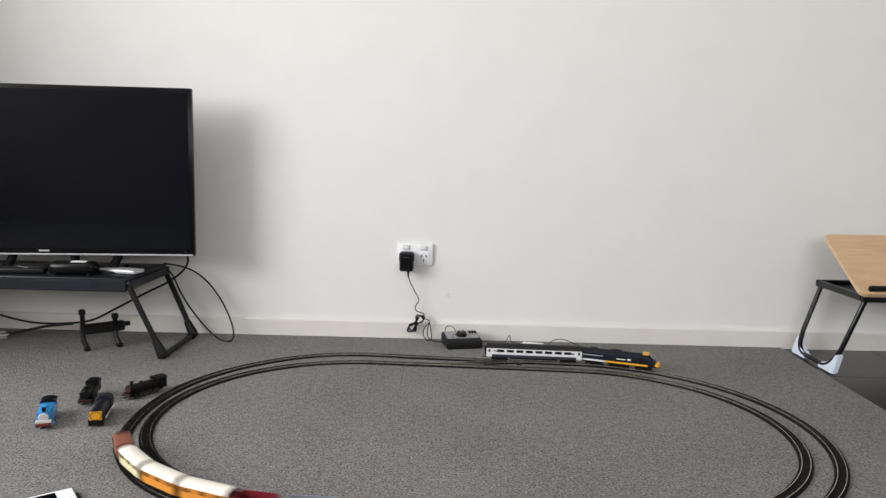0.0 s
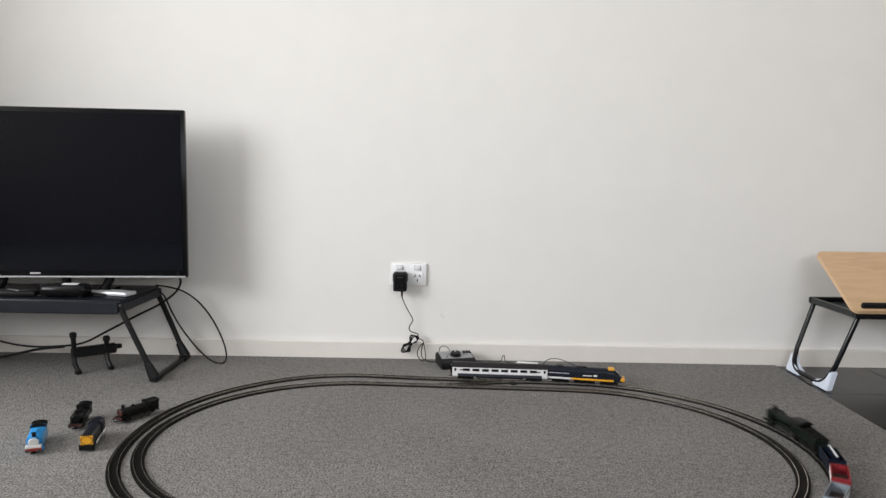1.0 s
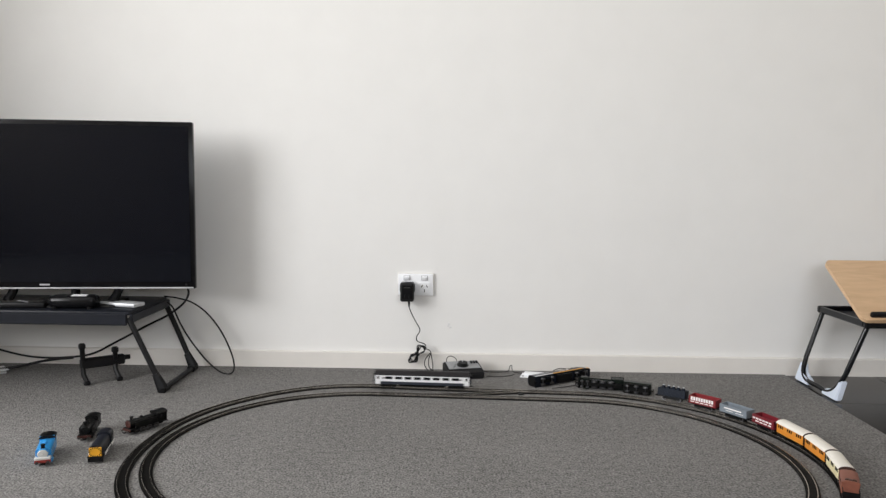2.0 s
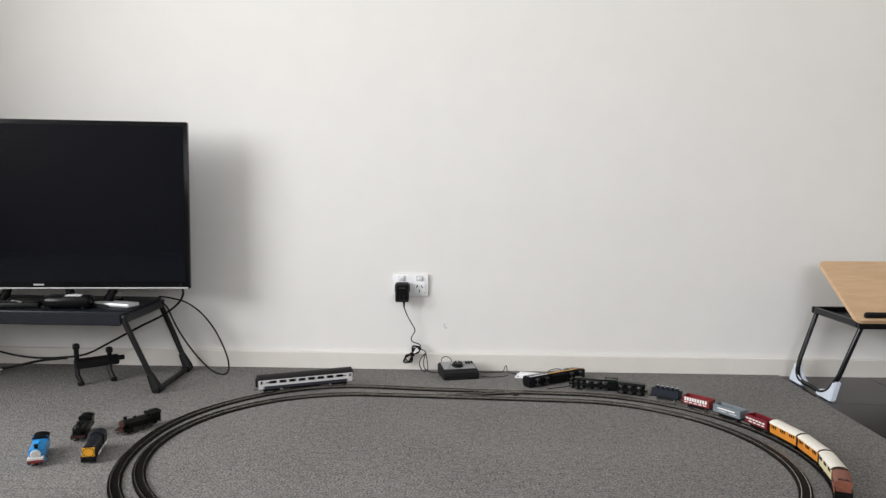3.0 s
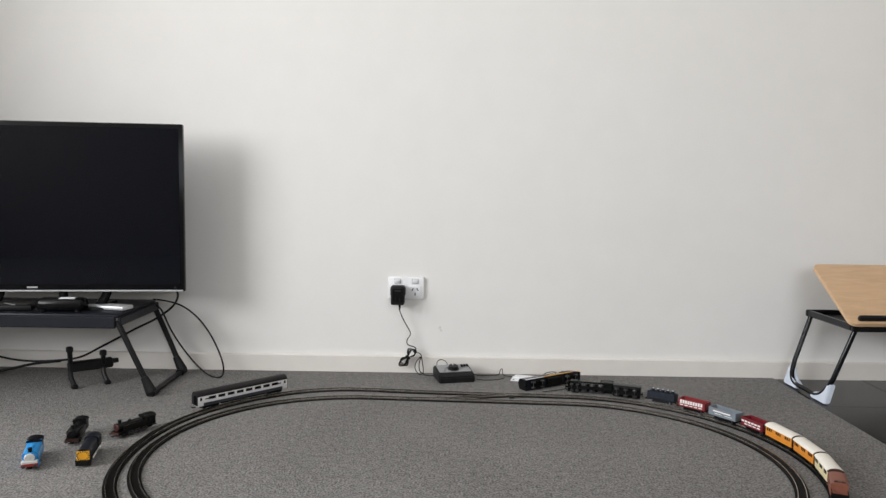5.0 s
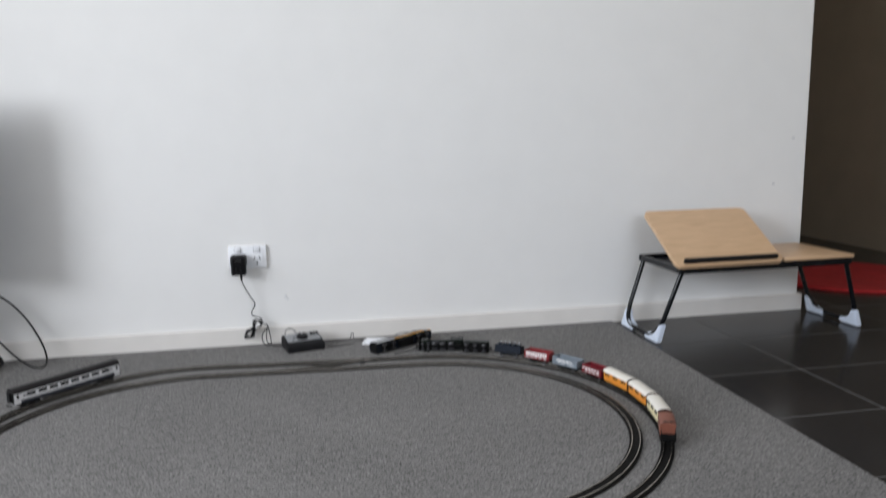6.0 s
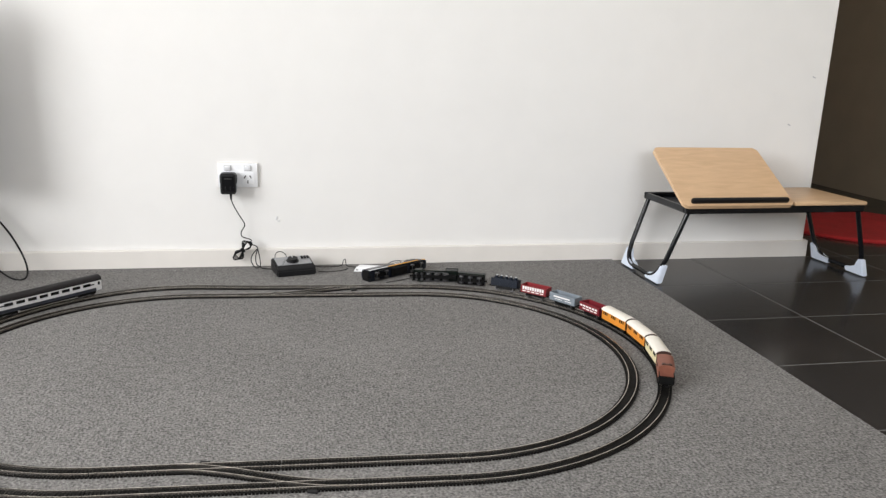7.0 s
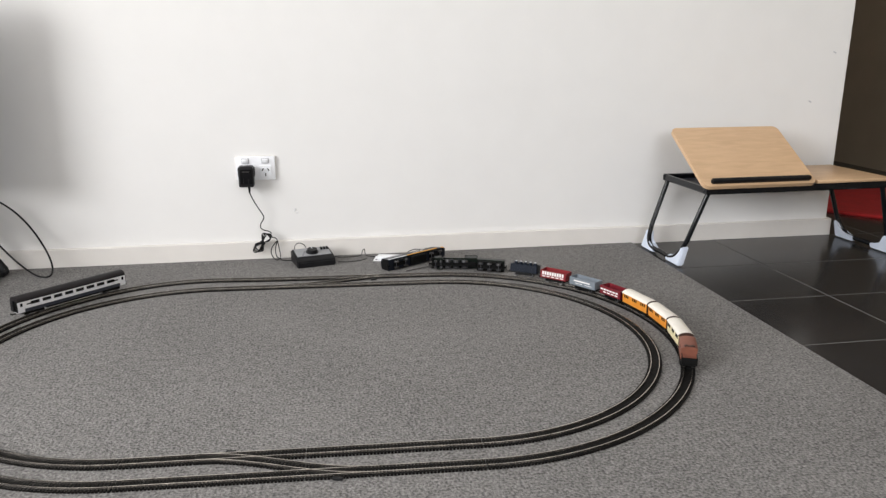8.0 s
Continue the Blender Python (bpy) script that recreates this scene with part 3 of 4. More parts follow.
def train_controller():
    root = thing("train_controller", pose(0.159, -0.09, 0, 0, 0, 14), "black train speed controller with a round knob", "controller")
    prof = [(-0.045, 0.0), (0.045, 0.0), (0.045, 0.035), (0.036, 0.039), (-0.034, 0.027), (-0.045, 0.018)]
    bm = prism(bmesh.new(), prof, -0.058, 0.058)
    bmesh.ops.bevel(bm, geom=list(bm.edges), offset=0.003, segments=2, affect="EDGES")
    part("case", bm, BLACK, root)
    slope = pose(0, 0, 0.0337, 9.7, 0, 0)
    part("top_plate", bm_box((0, 0.004, 0.0006), (0.104, 0.056, 0.002), 0.0006, m=slope), CONTROL_PLATE, root, "grey top plate")
    part("knob", cyl(cyl(bmesh.new(), slope @ Vector((-0.002, 0, 0.001)), slope @ Vector((-0.002, 0, 0.012)), 0.0165, 0.0145, 24), slope @ Vector((-0.002, 0, 0.001)), slope @ Vector((-0.002, 0, 0.003)), 0.019, None, 24), BLACK, root, "round black speed knob")
    part("pointer", bm_box((-0.002, 0.008, 0.0125), (0.002, 0.01, 0.001), m=slope), WHITE, root)
    for i in range(3):
        part("switch", bm_box((0.03 + 0.009 * i, 0.016, 0.004), (0.006, 0.012, 0.006), 0.001, m=slope), GLOSS_BLACK, root)
    for i in range(4):
        part("scale_mark", bm_box((-0.035 + 0.004 * i, -0.018 + 0.009 * i, 0.0018), (0.006, 0.0016, 0.0006), m=slope), BLACK, root)
    clip = thing("track_clip", pose(0.393, -0.085, 0.0, 0, 0, -14), "white cardboard tag with thin track wires", "tag")
    bm = bmesh.new()
    prism(bm, [(-0.026, 0.0), (0.026, 0.0), (0.026, 0.002), (-0.026, 0.002)], -0.048, 0.048)
    box(bm, (-0.005, 0.004, 0.0065), (0.07, 0.03, 0.009), 0.003)
    part("tag", bm, WHITE, clip)
    part("hole", cyl(bmesh.new(), (-0.04, -0.014, 0.0015), (-0.04, -0.014, 0.0028), 0.003), BLACK, clip)
    cable("controller_wire", [(0.11, -0.07, 0.03), (0.112, -0.05, 0.046), (0.125, -0.045, 0.052), (0.14, -0.05, 0.046), (0.146, -0.06, 0.035)], 0.0012, "thin dark wire looping over the controller")
    cable("controller_wire", [(0.222, -0.07, 0.012), (0.25, -0.055, 0.004), (0.29, -0.05, 0.003), (0.312, -0.05, 0.006), (0.318, -0.045, 0.02), (0.324, -0.045, 0.024), (0.325, -0.05, 0.014), (0.33, -0.055, 0.005), (0.355, -0.075, 0.006)], 0.0012, "thin dark wire along the carpet to the tag")
    cable("controller_wire", [(0.24, -0.1, 0.002), (0.275, -0.105, 0.002), (0.315, -0.09, 0.002), (0.33, -0.07, 0.002)], 0.0011, "thin dark wire curled on the carpet")
    cable("controller_wire", [(0.44, -0.1, 0.006), (0.46, -0.08, 0.02), (0.49, -0.075, 0.024), (0.53, -0.08, 0.012), (0.56, -0.14, 0.003), (0.5, -0.2, 0.003), (0.43, -0.245, 0.006)], 0.0012, "thin dark wire from the tag to the track")


# ---- railway ----
RAIL = 0.0068
OUTER = (0.1757, -0.7650, 0.2786, -0.0596, 0.505)     # centre x, y, half straight, turn, radius
INNER = (0.1706, -0.7680, 0.2858, -0.0547, 0.438)


def along(oval, s):
    """The point, the way and the outward side of the oval at length s; 0 is the middle of the far straight, and s grows anticlockwise."""
    xc, yc, half, th, rad = oval
    total = 4 * half + 2 * math.pi * rad
    s0 = (s + half) % total - half
    if s0 <= half:
        u, v, t = -s0, rad, (-1.0, 0.0)
    elif s0 <= half + math.pi * rad:
        a = (s0 - half) / rad
        u, v, t = -half - rad * math.sin(a), rad * math.cos(a), (-math.cos(a), -math.sin(a))
    elif s0 <= 3 * half + math.pi * rad:
        u, v, t = -half + s0 - half - math.pi * rad, -rad, (1.0, 0.0)
    else:
        a = (s0 - 3 * half - math.pi * rad) / rad
        u, v, t = half + rad * math.sin(a), -rad * math.cos(a), (math.cos(a), math.sin(a))
    c, sn = math.cos(th), math.sin(th)
    out = Vector((t[1] * c + t[0] * sn, t[1] * sn - t[0] * c, 0))
    p = Vector((xc + c * u - sn * v, yc + sn * u + c * v, 0))
    if oval is OUTER:
        p = p + out * (0.016 * math.exp(-((s0 - 0.45) / 0.2) ** 2) - 0.017 * math.exp(-((s0 - 1.1) / 0.25) ** 2))
    return p, Vector((c * t[0] - sn * t[1], sn * t[0] + c * t[1], 0)), out


def quads(bm, rows):
    """A closed strip through equal rings of points."""
    vs = [[bm.verts.new(p) for p in r] for r in rows]
    n = len(vs[0])
    for a, b in zip(vs, vs[1:]):
        for k in range(n):
            bm.faces.new((a[k], a[(k + 1) % n], b[(k + 1) % n], b[k]))
    bm.faces.new(vs[0])
    bm.faces.new(vs[-1][::-1])


def strip(bm, line, off, w, z0, z1):
    quads(bm, [[p + o * (off - w) + Vector((0, 0, z0)), p + o * (off + w) + Vector((0, 0, z0)), p + o * (off + w) + Vector((0, 0, z1)), p + o * (off - w) + Vector((0, 0, z1))] for p, _, o in line])


def track_piece(name, line, label, width=0.0138):
    """Two rails on sleepers, along a line of points, ways and sides."""
    root = thing(name, pose(0, 0, 0), label, "toy track", "oval railway track")
    for off in (-0.00825, 0.00825):
        bm = bmesh.new()
        strip(bm, line, off, 0.0007, 0.0036, RAIL)
        part("rail", bm, STEEL, root, "steel rail")
    bm = bmesh.new()
    for off in (-0.0072, 0.0072):
        strip(bm, line, off, 0.0016, 0.0008, 0.0026)
    length = sum((b[0] - a[0]).length for a, b in zip(line, line[1:]))
    n = max(2, round(length / 0.0056))
    for k in range(n):
        f = (k + 0.5) / n * (len(line) - 1)
        i = min(int(f), len(line) - 2)
        p, t, o = (line[i][j].lerp(line[i + 1][j], f - i) for j in range(3))
        v = []
        for a, b, z in ((-1, -1, 0.0002), (1, -1, 0.0002), (1, 1, 0.0002), (-1, 1, 0.0002), (-1, -1, 0.0034), (1, -1, 0.0034), (1, 1, 0.0034), (-1, 1, 0.0034)):
            v.append(bm.verts.new(p + t * a * 0.0018 + o * b * width + Vector((0, 0, z))))
        for q in ((4, 5, 6, 7), (0, 1, 5, 4), (1, 2, 6, 5), (2, 3, 7, 6), (3, 0, 4, 7)):
            bm.faces.new([v[j] for j in q])
    tagged(part("sleeper_bed", bm, SLEEPER, root), "", "", "", "stuff")
    return root


def railway():
    for oval, kind in ((OUTER, "outer"), (INNER, "inner")):
        _, _, half, _, rad = oval
        cuts = [-half, 0, half] + [half + math.pi * rad * k / 4 for k in (1, 2, 3, 4)]
        cuts += [2 * half + math.pi * rad, 3 * half + math.pi * rad] + [3 * half + math.pi * rad + math.pi * rad * k / 4 for k in (1, 2, 3, 4)]
        for a, b in zip(cuts, cuts[1:]):
            straight = (a < half - 1e-6) or (half + math.pi * rad - 1e-6 < a < 3 * half + math.pi * rad - 1e-6)
            n = 2 if straight and not (oval is OUTER and a >= -1e-6 and a < 1) else 14
            gap = 0.0006
            line = [along(oval, a + gap + (b - a - 2 * gap) * k / n) for k in range(n + 1)]
            track_piece("straight_track" if straight else "curved_track", line, "%s piece of black toy railway track, %s oval" % ("straight" if straight else "curved", kind))
    # crossovers between the ovals on the far and near straights
    for s_in, s_out in ((0.13, -0.17), (None, None)):
        if s_in is not None:
            a, b = along(INNER, s_in), along(OUTER, s_out)
        else:
            base = 2 * INNER[2] + math.pi * INNER[4]
            a, b = along(INNER, base - 0.17), along(OUTER, 2 * OUTER[2] + math.pi * OUTER[4] + 0.10)
        line = []
        p0, p1 = a[0], b[0]
        t0 = (p1 - p0).normalized() if a[1].dot(p1 - p0) == 0 else a[1] * (1 if a[1].dot(p1 - p0) > 0 else -1)
        t1 = b[1] * (1 if b[1].dot(p1 - p0) > 0 else -1)
        d = (p1 - p0).length
        for k in range(25):
            u = k / 24
            h = (2 * u ** 3 - 3 * u ** 2 + 1, u ** 3 - 2 * u ** 2 + u, -2 * u ** 3 + 3 * u ** 2, u ** 3 - u ** 2)
            g = (6 * u * u - 6 * u, 3 * u * u - 4 * u + 1, -6 * u * u + 6 * u, 3 * u * u - 2 * u)
            p = p0 * h[0] + t0 * d * h[1] + p1 * h[2] + t1 * d * h[3]
            w = (p0 * g[0] + t0 * d * g[1] + p1 * g[2] + t1 * d * g[3]).normalized()
            line.append((p + Vector((0, 0, 0.0003)), w, Vector((w.y, -w.x, 0))))
        root = track_piece("crossover_track", line, "black crossover points joining the two toy tracks", 0.0125)
        for q in (4, 20):
            p, w, o = line[q]
            part("point_lever", bm_box((0, 0, 0), (0.016, 0.007, 0.004), 0.001, m=Matrix.Translation(p + o * (0.021 if q > 12 else -0.021) + Vector((0, 0, 0.0025))) @ pose(0, 0, 0, 0, 0, math.degrees(math.atan2(w.y, w.x)))), BLACK, root)


def wheels(parent, xs, r, mat=WHEEL_DARK, bright=False):
    """Pairs of flanged wheels, each with its own axle."""
    for x in xs:
        for sy in (-1, 1):
            bm = cyl(bmesh.new(), (x, sy * 0.0075, r), (x, sy * 0.0105, r), r, None, 20)
            cyl(bm, (x, sy * 0.0066, r), (x, sy * 0.0076, r), r * 1.08, None, 20)
            w = part("wheel", bm, WHEEL if bright else mat, parent)
            part("tyre", cyl(bmesh.new(), (x, sy * 0.0104, r), (x, sy * 0.0111, r), r * 0.93, r * 0.9, 20), WHEEL, w, "bright metal rim")
            part("hub", cyl(bmesh.new(), (x, sy * 0.011, r), (x, sy * 0.0118, r), r * 0.68, r * 0.66, 14), mat, w)
        part("axle", cyl(bmesh.new(), (x, -0.011, r), (x, 0.011, r), 0.001, None, 8), WHEEL, parent)


def bogie(parent, x, r=0.0062, wb=0.034):
    b = part("bogie", box(box(bm_box((x, 0, 0.0105), (wb + 0.012, 0.012, 0.004), 0.001), (x, -0.0128, 0.0075), (wb + 0.014, 0.002, 0.006), 0.0008), (x, 0.0128, 0.0075), (wb + 0.014, 0.002, 0.006), 0.0008), CHASSIS, parent)
    wheels(b, (x - wb / 2, x + wb / 2), r)


def coupling(parent, x, sign):
    part("coupling", box(bm_box((x + sign * 0.004, 0, 0.0085), (0.01, 0.005, 0.002), 0.0004), (x + sign * 0.0085, 0, 0.0095), (0.0016, 0.013, 0.003), 0.0004), CHASSIS, parent)


def express_coach():
    root = thing("express_coach", pose(0, 0, 0.05), "white express toy coach with a dark roof and window band", "toy train")
    n, w = 0.28, 0.0168
    part("body", prism(bmesh.new(), [(-w, 0.0125), (w, 0.0125), (w, 0.0395), (-w, 0.0395)], -n / 2, n / 2), COACH_WHITE, root)
    roof = [(w + 0.0003, 0.0385)] + [(w * math.cos(a), 0.0395 + 0.0118 * math.sin(a)) for a in (math.pi * k / 10 for k in range(11))] + [(-w - 0.0003, 0.0385)]
    part("roof", prism(bmesh.new(), roof, -n / 2 - 0.0004, n / 2 + 0.0004), COACH_GREY, root, "dark brown-black roof")
    part("underframe", bm_box((0, 0, 0.0105), (n * 0.5, 0.024, 0.009), 0.002), CHASSIS, root)
    for sy in (-1, 1):
        part("lower_band", bm_box((0, sy * (w + 0.0002), 0.0163), (n - 0.032, 0.001, 0.0082), 0.0002), COACH_BLUE, root, "grey lower band")
        for k in range(8):
            x = -0.0985 + k * 0.0281
            part("window", bm_box((x, sy * (w + 0.0003), 0.0315), (0.0205, 0.0012, 0.0078), 0.0004), GLASS, root, "dark window")
        for sx in (-1, 1):
            d = part("door", bm_box((sx * (n / 2 - 0.0085), sy * (w + 0.0002), 0.026), (0.0095, 0.0012, 0.024), 0.0004), COACH_WHITE, root)
            part("door_window", bm_box((sx * (n / 2 - 0.0085), sy * (w + 0.0009), 0.0315), (0.0058, 0.0006, 0.0085), 0.0002), GLASS, d)
            part("stripe_end", bm_box((sx * (n / 2 - 0.027), sy * (w + 0.0003), 0.0305), (0.012, 0.001, 0.003), 0.0003), GLASS, root)
    for sx in (-1, 1):
        e = part("end_wall", bm_box((sx * (n / 2 + 0.0008), 0, 0.027), (0.0014, 2 * w - 0.001, 0.026), 0.0004), CHASSIS, root)
        part("gangway", bm_box((sx * (n / 2 + 0.0035), 0, 0.029), (0.005, 0.013, 0.026), 0.0012), BLACK, e)
        bogie(root, sx * n * 0.36)
        coupling(root, sx * n / 2, sx)
    return root


def power_car():
    root = thing("power_car", pose(0, 0, 0.05), "navy toy express power car with a yellow nose and band", "toy train")
    n, w = 0.226, 0.0168
    body = arch(w, 0.0125, 0.036, 0.0135, 10)
    part("body", prism(bmesh.new(), body, -n / 2 + 0.046, n / 2), NAVY, root)
    # wedge nose built of shrinking sections
    rings = []
    for f, top, wide in ((0.0, 1.0, 1.0), (0.014, 0.98, 1.0), (0.026, 0.72, 0.96), (0.036, 0.45, 0.9), (0.044, 0.3, 0.8), (0.0475, 0.16, 0.66)):
        rings.append([Vector((-n / 2 + 0.046 - f, y * wide, 0.0125 + (z - 0.0125) * top)) for y, z in body])
    bm = bmesh.new()
    quads(bm, rings)
    nose = part("nose", bm, NAVY, root, "wedge-shaped nose")
    part("windscreen", bm_box((0, 0, 0), (0.014, 0.027, 0.0012), 0.0004, m=pose(-n / 2 + 0.0215, 0, 0.0405, 0, -44, 0)), GLASS, nose, "dark windscreen")
    part("nose_cone", bm_box((-n / 2 + 0.011, 0, 0.0195), (0.026, 0.0305, 0.0125), 0.004, seg=2), YELLOW, nose, "yellow lower nose")
    part("roof_cowl", bm_box((-n / 2 + 0.038, 0, 0.0478), (0.018, 0.026, 0.006), 0.002), YELLOW, root, "yellow roof cowl over the cab")
    for sy in (-1, 1):
        part("yellow_band", bm_box((-n / 2 + 0.092, sy * (w + 0.0003), 0.0165), (0.124, 0.0012, 0.0055), 0.0003), YELLOW, root, "yellow lower band")
        part("grey_band", bm_box((n / 2 - 0.04, sy * (w + 0.0003), 0.0165), (0.076, 0.0012, 0.005), 0.0003), COACH_WHITE, root, "pale lower band")
        part("louvre", bm_box((n / 2 - 0.038, sy * (w + 0.0002), 0.031), (0.06, 0.001, 0.002), 0.0003), BARS, root)
        part("emblem", bm_box((-n / 2 + 0.083, sy * (w + 0.0003), 0.0285), (0.01, 0.001, 0.005), 0.0008), LETTER, root, "white emblem shape")
        part("lettering", bm_box((-n / 2 + 0.106, sy * (w + 0.0003), 0.0275), (0.026, 0.001, 0.0025), 0.0003), LETTER, root, "white lettering bar")
        part("cab_door", bm_box((-n / 2 + 0.055, sy * (w + 0.0002), 0.028), (0.009, 0.001, 0.022), 0.0004), GLASS, root)
    part("fan_grille", cyl(bmesh.new(), (n / 2 - 0.04, 0, 0.049), (n / 2 - 0.04, 0, 0.0502), 0.011, None, 24), CHASSIS, root)
    part("exhaust", bm_box((0.01, 0, 0.0497), (0.03, 0.012, 0.002), 0.0006), CHASSIS, root)
    part("fuel_tank", bm_box((0, 0, 0.009), (0.06, 0.026, 0.011), 0.002), CHASSIS, root)
    part("end_wall", bm_box((n / 2 + 0.0008, 0, 0.028), (0.0014, 0.031, 0.03), 0.0004), CHASSIS, root)
    for sx in (-1, 1):
        bogie(root, sx * n * 0.31, 0.0068, 0.036)
    coupling(root, n / 2, 1)
    return root


def steam_engine(name="steam_locomotive", mat=None, label="", front=None, n=0.135, tank=False, at=None, dome=True, beam=None, size=(1, 1, 1)):
    """A toy steam engine that faces +x; tank: with side tanks in place of a tender."""
    mat, beam = mat or GREEN_BLACK, beam or ENGINE_BLACK
    root = thing(name, at or pose(0, 0, 0.05), label, "toy train")
    root.scale = size
    h = n / 2
    part("running_plate", bm_box((0, 0, 0.0185), (n - 0.004, 0.032, 0.0022), 0.0006), mat, root)
    part("frame", bm_box((0, 0, 0.0115), (n - 0.01, 0.011, 0.012), 0.001), CHASSIS, root)
    part("boiler", cyl(bmesh.new(), (-h * 0.38, 0, 0.0315), (h * 0.72, 0, 0.0315), 0.0118, 0.0112, 24), mat, root)
    smoke = part("smokebox", cyl(bmesh.new(), (h * 0.55, 0, 0.0315), (h * 0.9, 0, 0.0315), 0.0123, None, 24), ENGINE_BLACK if front is None else mat, root)
    part("smokebox_door", cyl(cyl(bmesh.new(), (h * 0.9, 0, 0.0315), (h * 0.93, 0, 0.0315), 0.0112, 0.0095, 24), (h * 0.93, 0, 0.0315), (h * 0.945, 0, 0.0315), 0.0022, 0.0015, 10), front or ENGINE_BLACK, smoke)
    for i in range(4):
        x = -h * 0.3 + i * h * 0.27
        part("boiler_band", cyl(bmesh.new(), (x - 0.0006, 0, 0.0315), (x + 0.0006, 0, 0.0315), 0.0121, None, 24), ENGINE_BLACK if not tank else mat, root)
    part("chimney", cyl(cyl(cyl(bmesh.new(), (h * 0.72, 0, 0.0415), (h * 0.72, 0, 0.0445), 0.0058, 0.004, 16), (h * 0.72, 0, 0.0435), (h * 0.72, 0, 0.052), 0.004, 0.0043, 16), (h * 0.72, 0, 0.0515), (h * 0.72, 0, 0.0535), 0.0052, 0.0048, 16), ENGINE_BLACK, root)
    if dome:
        bm = bmesh.new()
        bmesh.ops.create_uvsphere(bm, u_segments=14, v_segments=8, radius=0.0052, matrix=Matrix.Translation((h * 0.22, 0, 0.0435)) @ Matrix.Diagonal((1, 1, 0.9, 1)))
        part("dome", bm, mat, root)
    cab = bmesh.new()
    for sy in (-1, 1):
        box(cab, (-h * 0.72, sy * 0.0155, 0.031), (h * 0.5, 0.0014, 0.024), 0.0004)
    box(cab, (-h * 0.48, 0, 0.034), (0.0016, 0.031, 0.03), 0.0004)
    c = part("cab", cab, mat, root)
    rf = [(-0.0175, 0.0425)] + [(-0.0175 * math.cos(a), 0.0435 + 0.0075 * math.sin(a)) for a in (math.pi * k / 8 for k in range(9))] + [(0.0175, 0.0425)]
    part("cab_roof", prism(bmesh.new(), rf, -h * 1.0, -h * 0.44), ENGINE_BLACK, c, "dark curved cab roof")
    for sy in (-1, 1):
        part("cab_window", bm_box((-h * 0.66, sy * 0.0163, 0.036), (h * 0.2, 0.0008, 0.008), 0.0003), GLASS, c)
        if tank:
            part("side_tank", bm_box((h * 0.12, sy * 0.0128, 0.0275), (h * 1.15, 0.0068, 0.0165), 0.0012, seg=2), mat, root)
        else:
            part("splasher", bm_box((-h * 0.05, sy * 0.0135, 0.0215), (h * 0.75, 0.003, 0.0045), 0.001), mat, root)
            part("smoke_deflector", bm_box((h * 0.74, sy * 0.0148, 0.0315), (h * 0.3, 0.001, 0.021), 0.0004), mat, root)
        part("cylinder", cyl(bmesh.new(), (h * 0.52, sy * 0.0148, 0.0105), (h * 0.78, sy * 0.0148, 0.0105), 0.0046, None, 14), mat, root)
        part("piston_rod", bm_box((h * 0.3, sy * 0.0135, 0.0095), (h * 0.5, 0.001, 0.0015)), WHEEL, root, "bright steel rod")
        part("coupling_rod", bm_box((-h * 0.08, sy * 0.0126, 0.0085), (h * 0.8, 0.001, 0.002)), WHEEL, root, "bright steel rod")
        part("buffer", cyl(cyl(bmesh.new(), (h, sy * 0.0112, 0.0135), (h + 0.0045, sy * 0.0112, 0.0135), 0.0014, None, 10), (h + 0.0045, sy * 0.0112, 0.0135), (h + 0.0055, sy * 0.0112, 0.0135), 0.0036, None, 14), WHEEL_DARK, root)
    part("buffer_beam", bm_box((h - 0.001, 0, 0.0145), (0.002, 0.0335, 0.0075), 0.0004), beam, root)
    wheels(root, (-h * 0.45, -h * 0.08, h * 0.28), 0.0088, WHEEL_DARK, not tank)
    if not tank:
        wheels(root, (h * 0.58, h * 0.82), 0.0048, WHEEL_DARK, True)
    coupling(root, h - 0.001, 1)
    coupling(root, -h + 0.001, -1)
    return root


def tender():
    root = thing("tender", pose(0, 0, 0.05), "dark green toy tender heaped with coal", "toy train")
    n = 0.08
    bm = bmesh.new()
    for sy in (-1, 1):
        box(bm, (0, sy * 0.0155, 0.029), (n, 0.0014, 0.02), 0.0004)
    for sx in (-1, 1):
        box(bm, (sx * (n / 2 - 0.0008), 0, 0.028), (0.0014, 0.0296, 0.018), 0.0004)
    box(bm, (0, 0, 0.0195), (n, 0.031, 0.003), 0.0006)
    part("tank", bm, GREEN_BLACK, root)
    coal = bmesh.new()
    rng = random.Random(4)
    for _ in range(60):
        m = pose(rng.uniform(-0.033, 0.033), rng.uniform(-0.012, 0.012), 0.032 + rng.uniform(0, 0.006), rng.uniform(0, 90), rng.uniform(0, 90), rng.uniform(0, 90))
        box(coal, (0, 0, 0), (0.007, 0.006, 0.006), 0.001, m)
    tagged(part("coal", coal, CHASSIS, root, "black coal heap"), "", "", "", "stuff")
    part("frame", bm_box((0, 0, 0.0135), (n - 0.004, 0.02, 0.008), 0.001), CHASSIS, root)
    for sy in (-1, 1):
        part("side_frame", bm_box((0, sy * 0.0135, 0.0115), (n - 0.006, 0.0016, 0.008), 0.0006), CHASSIS, root)
    wheels(root, (-0.026, 0, 0.026), 0.0068, WHEEL_DARK, True)
    coupling(root, -n / 2, -1)
    return root


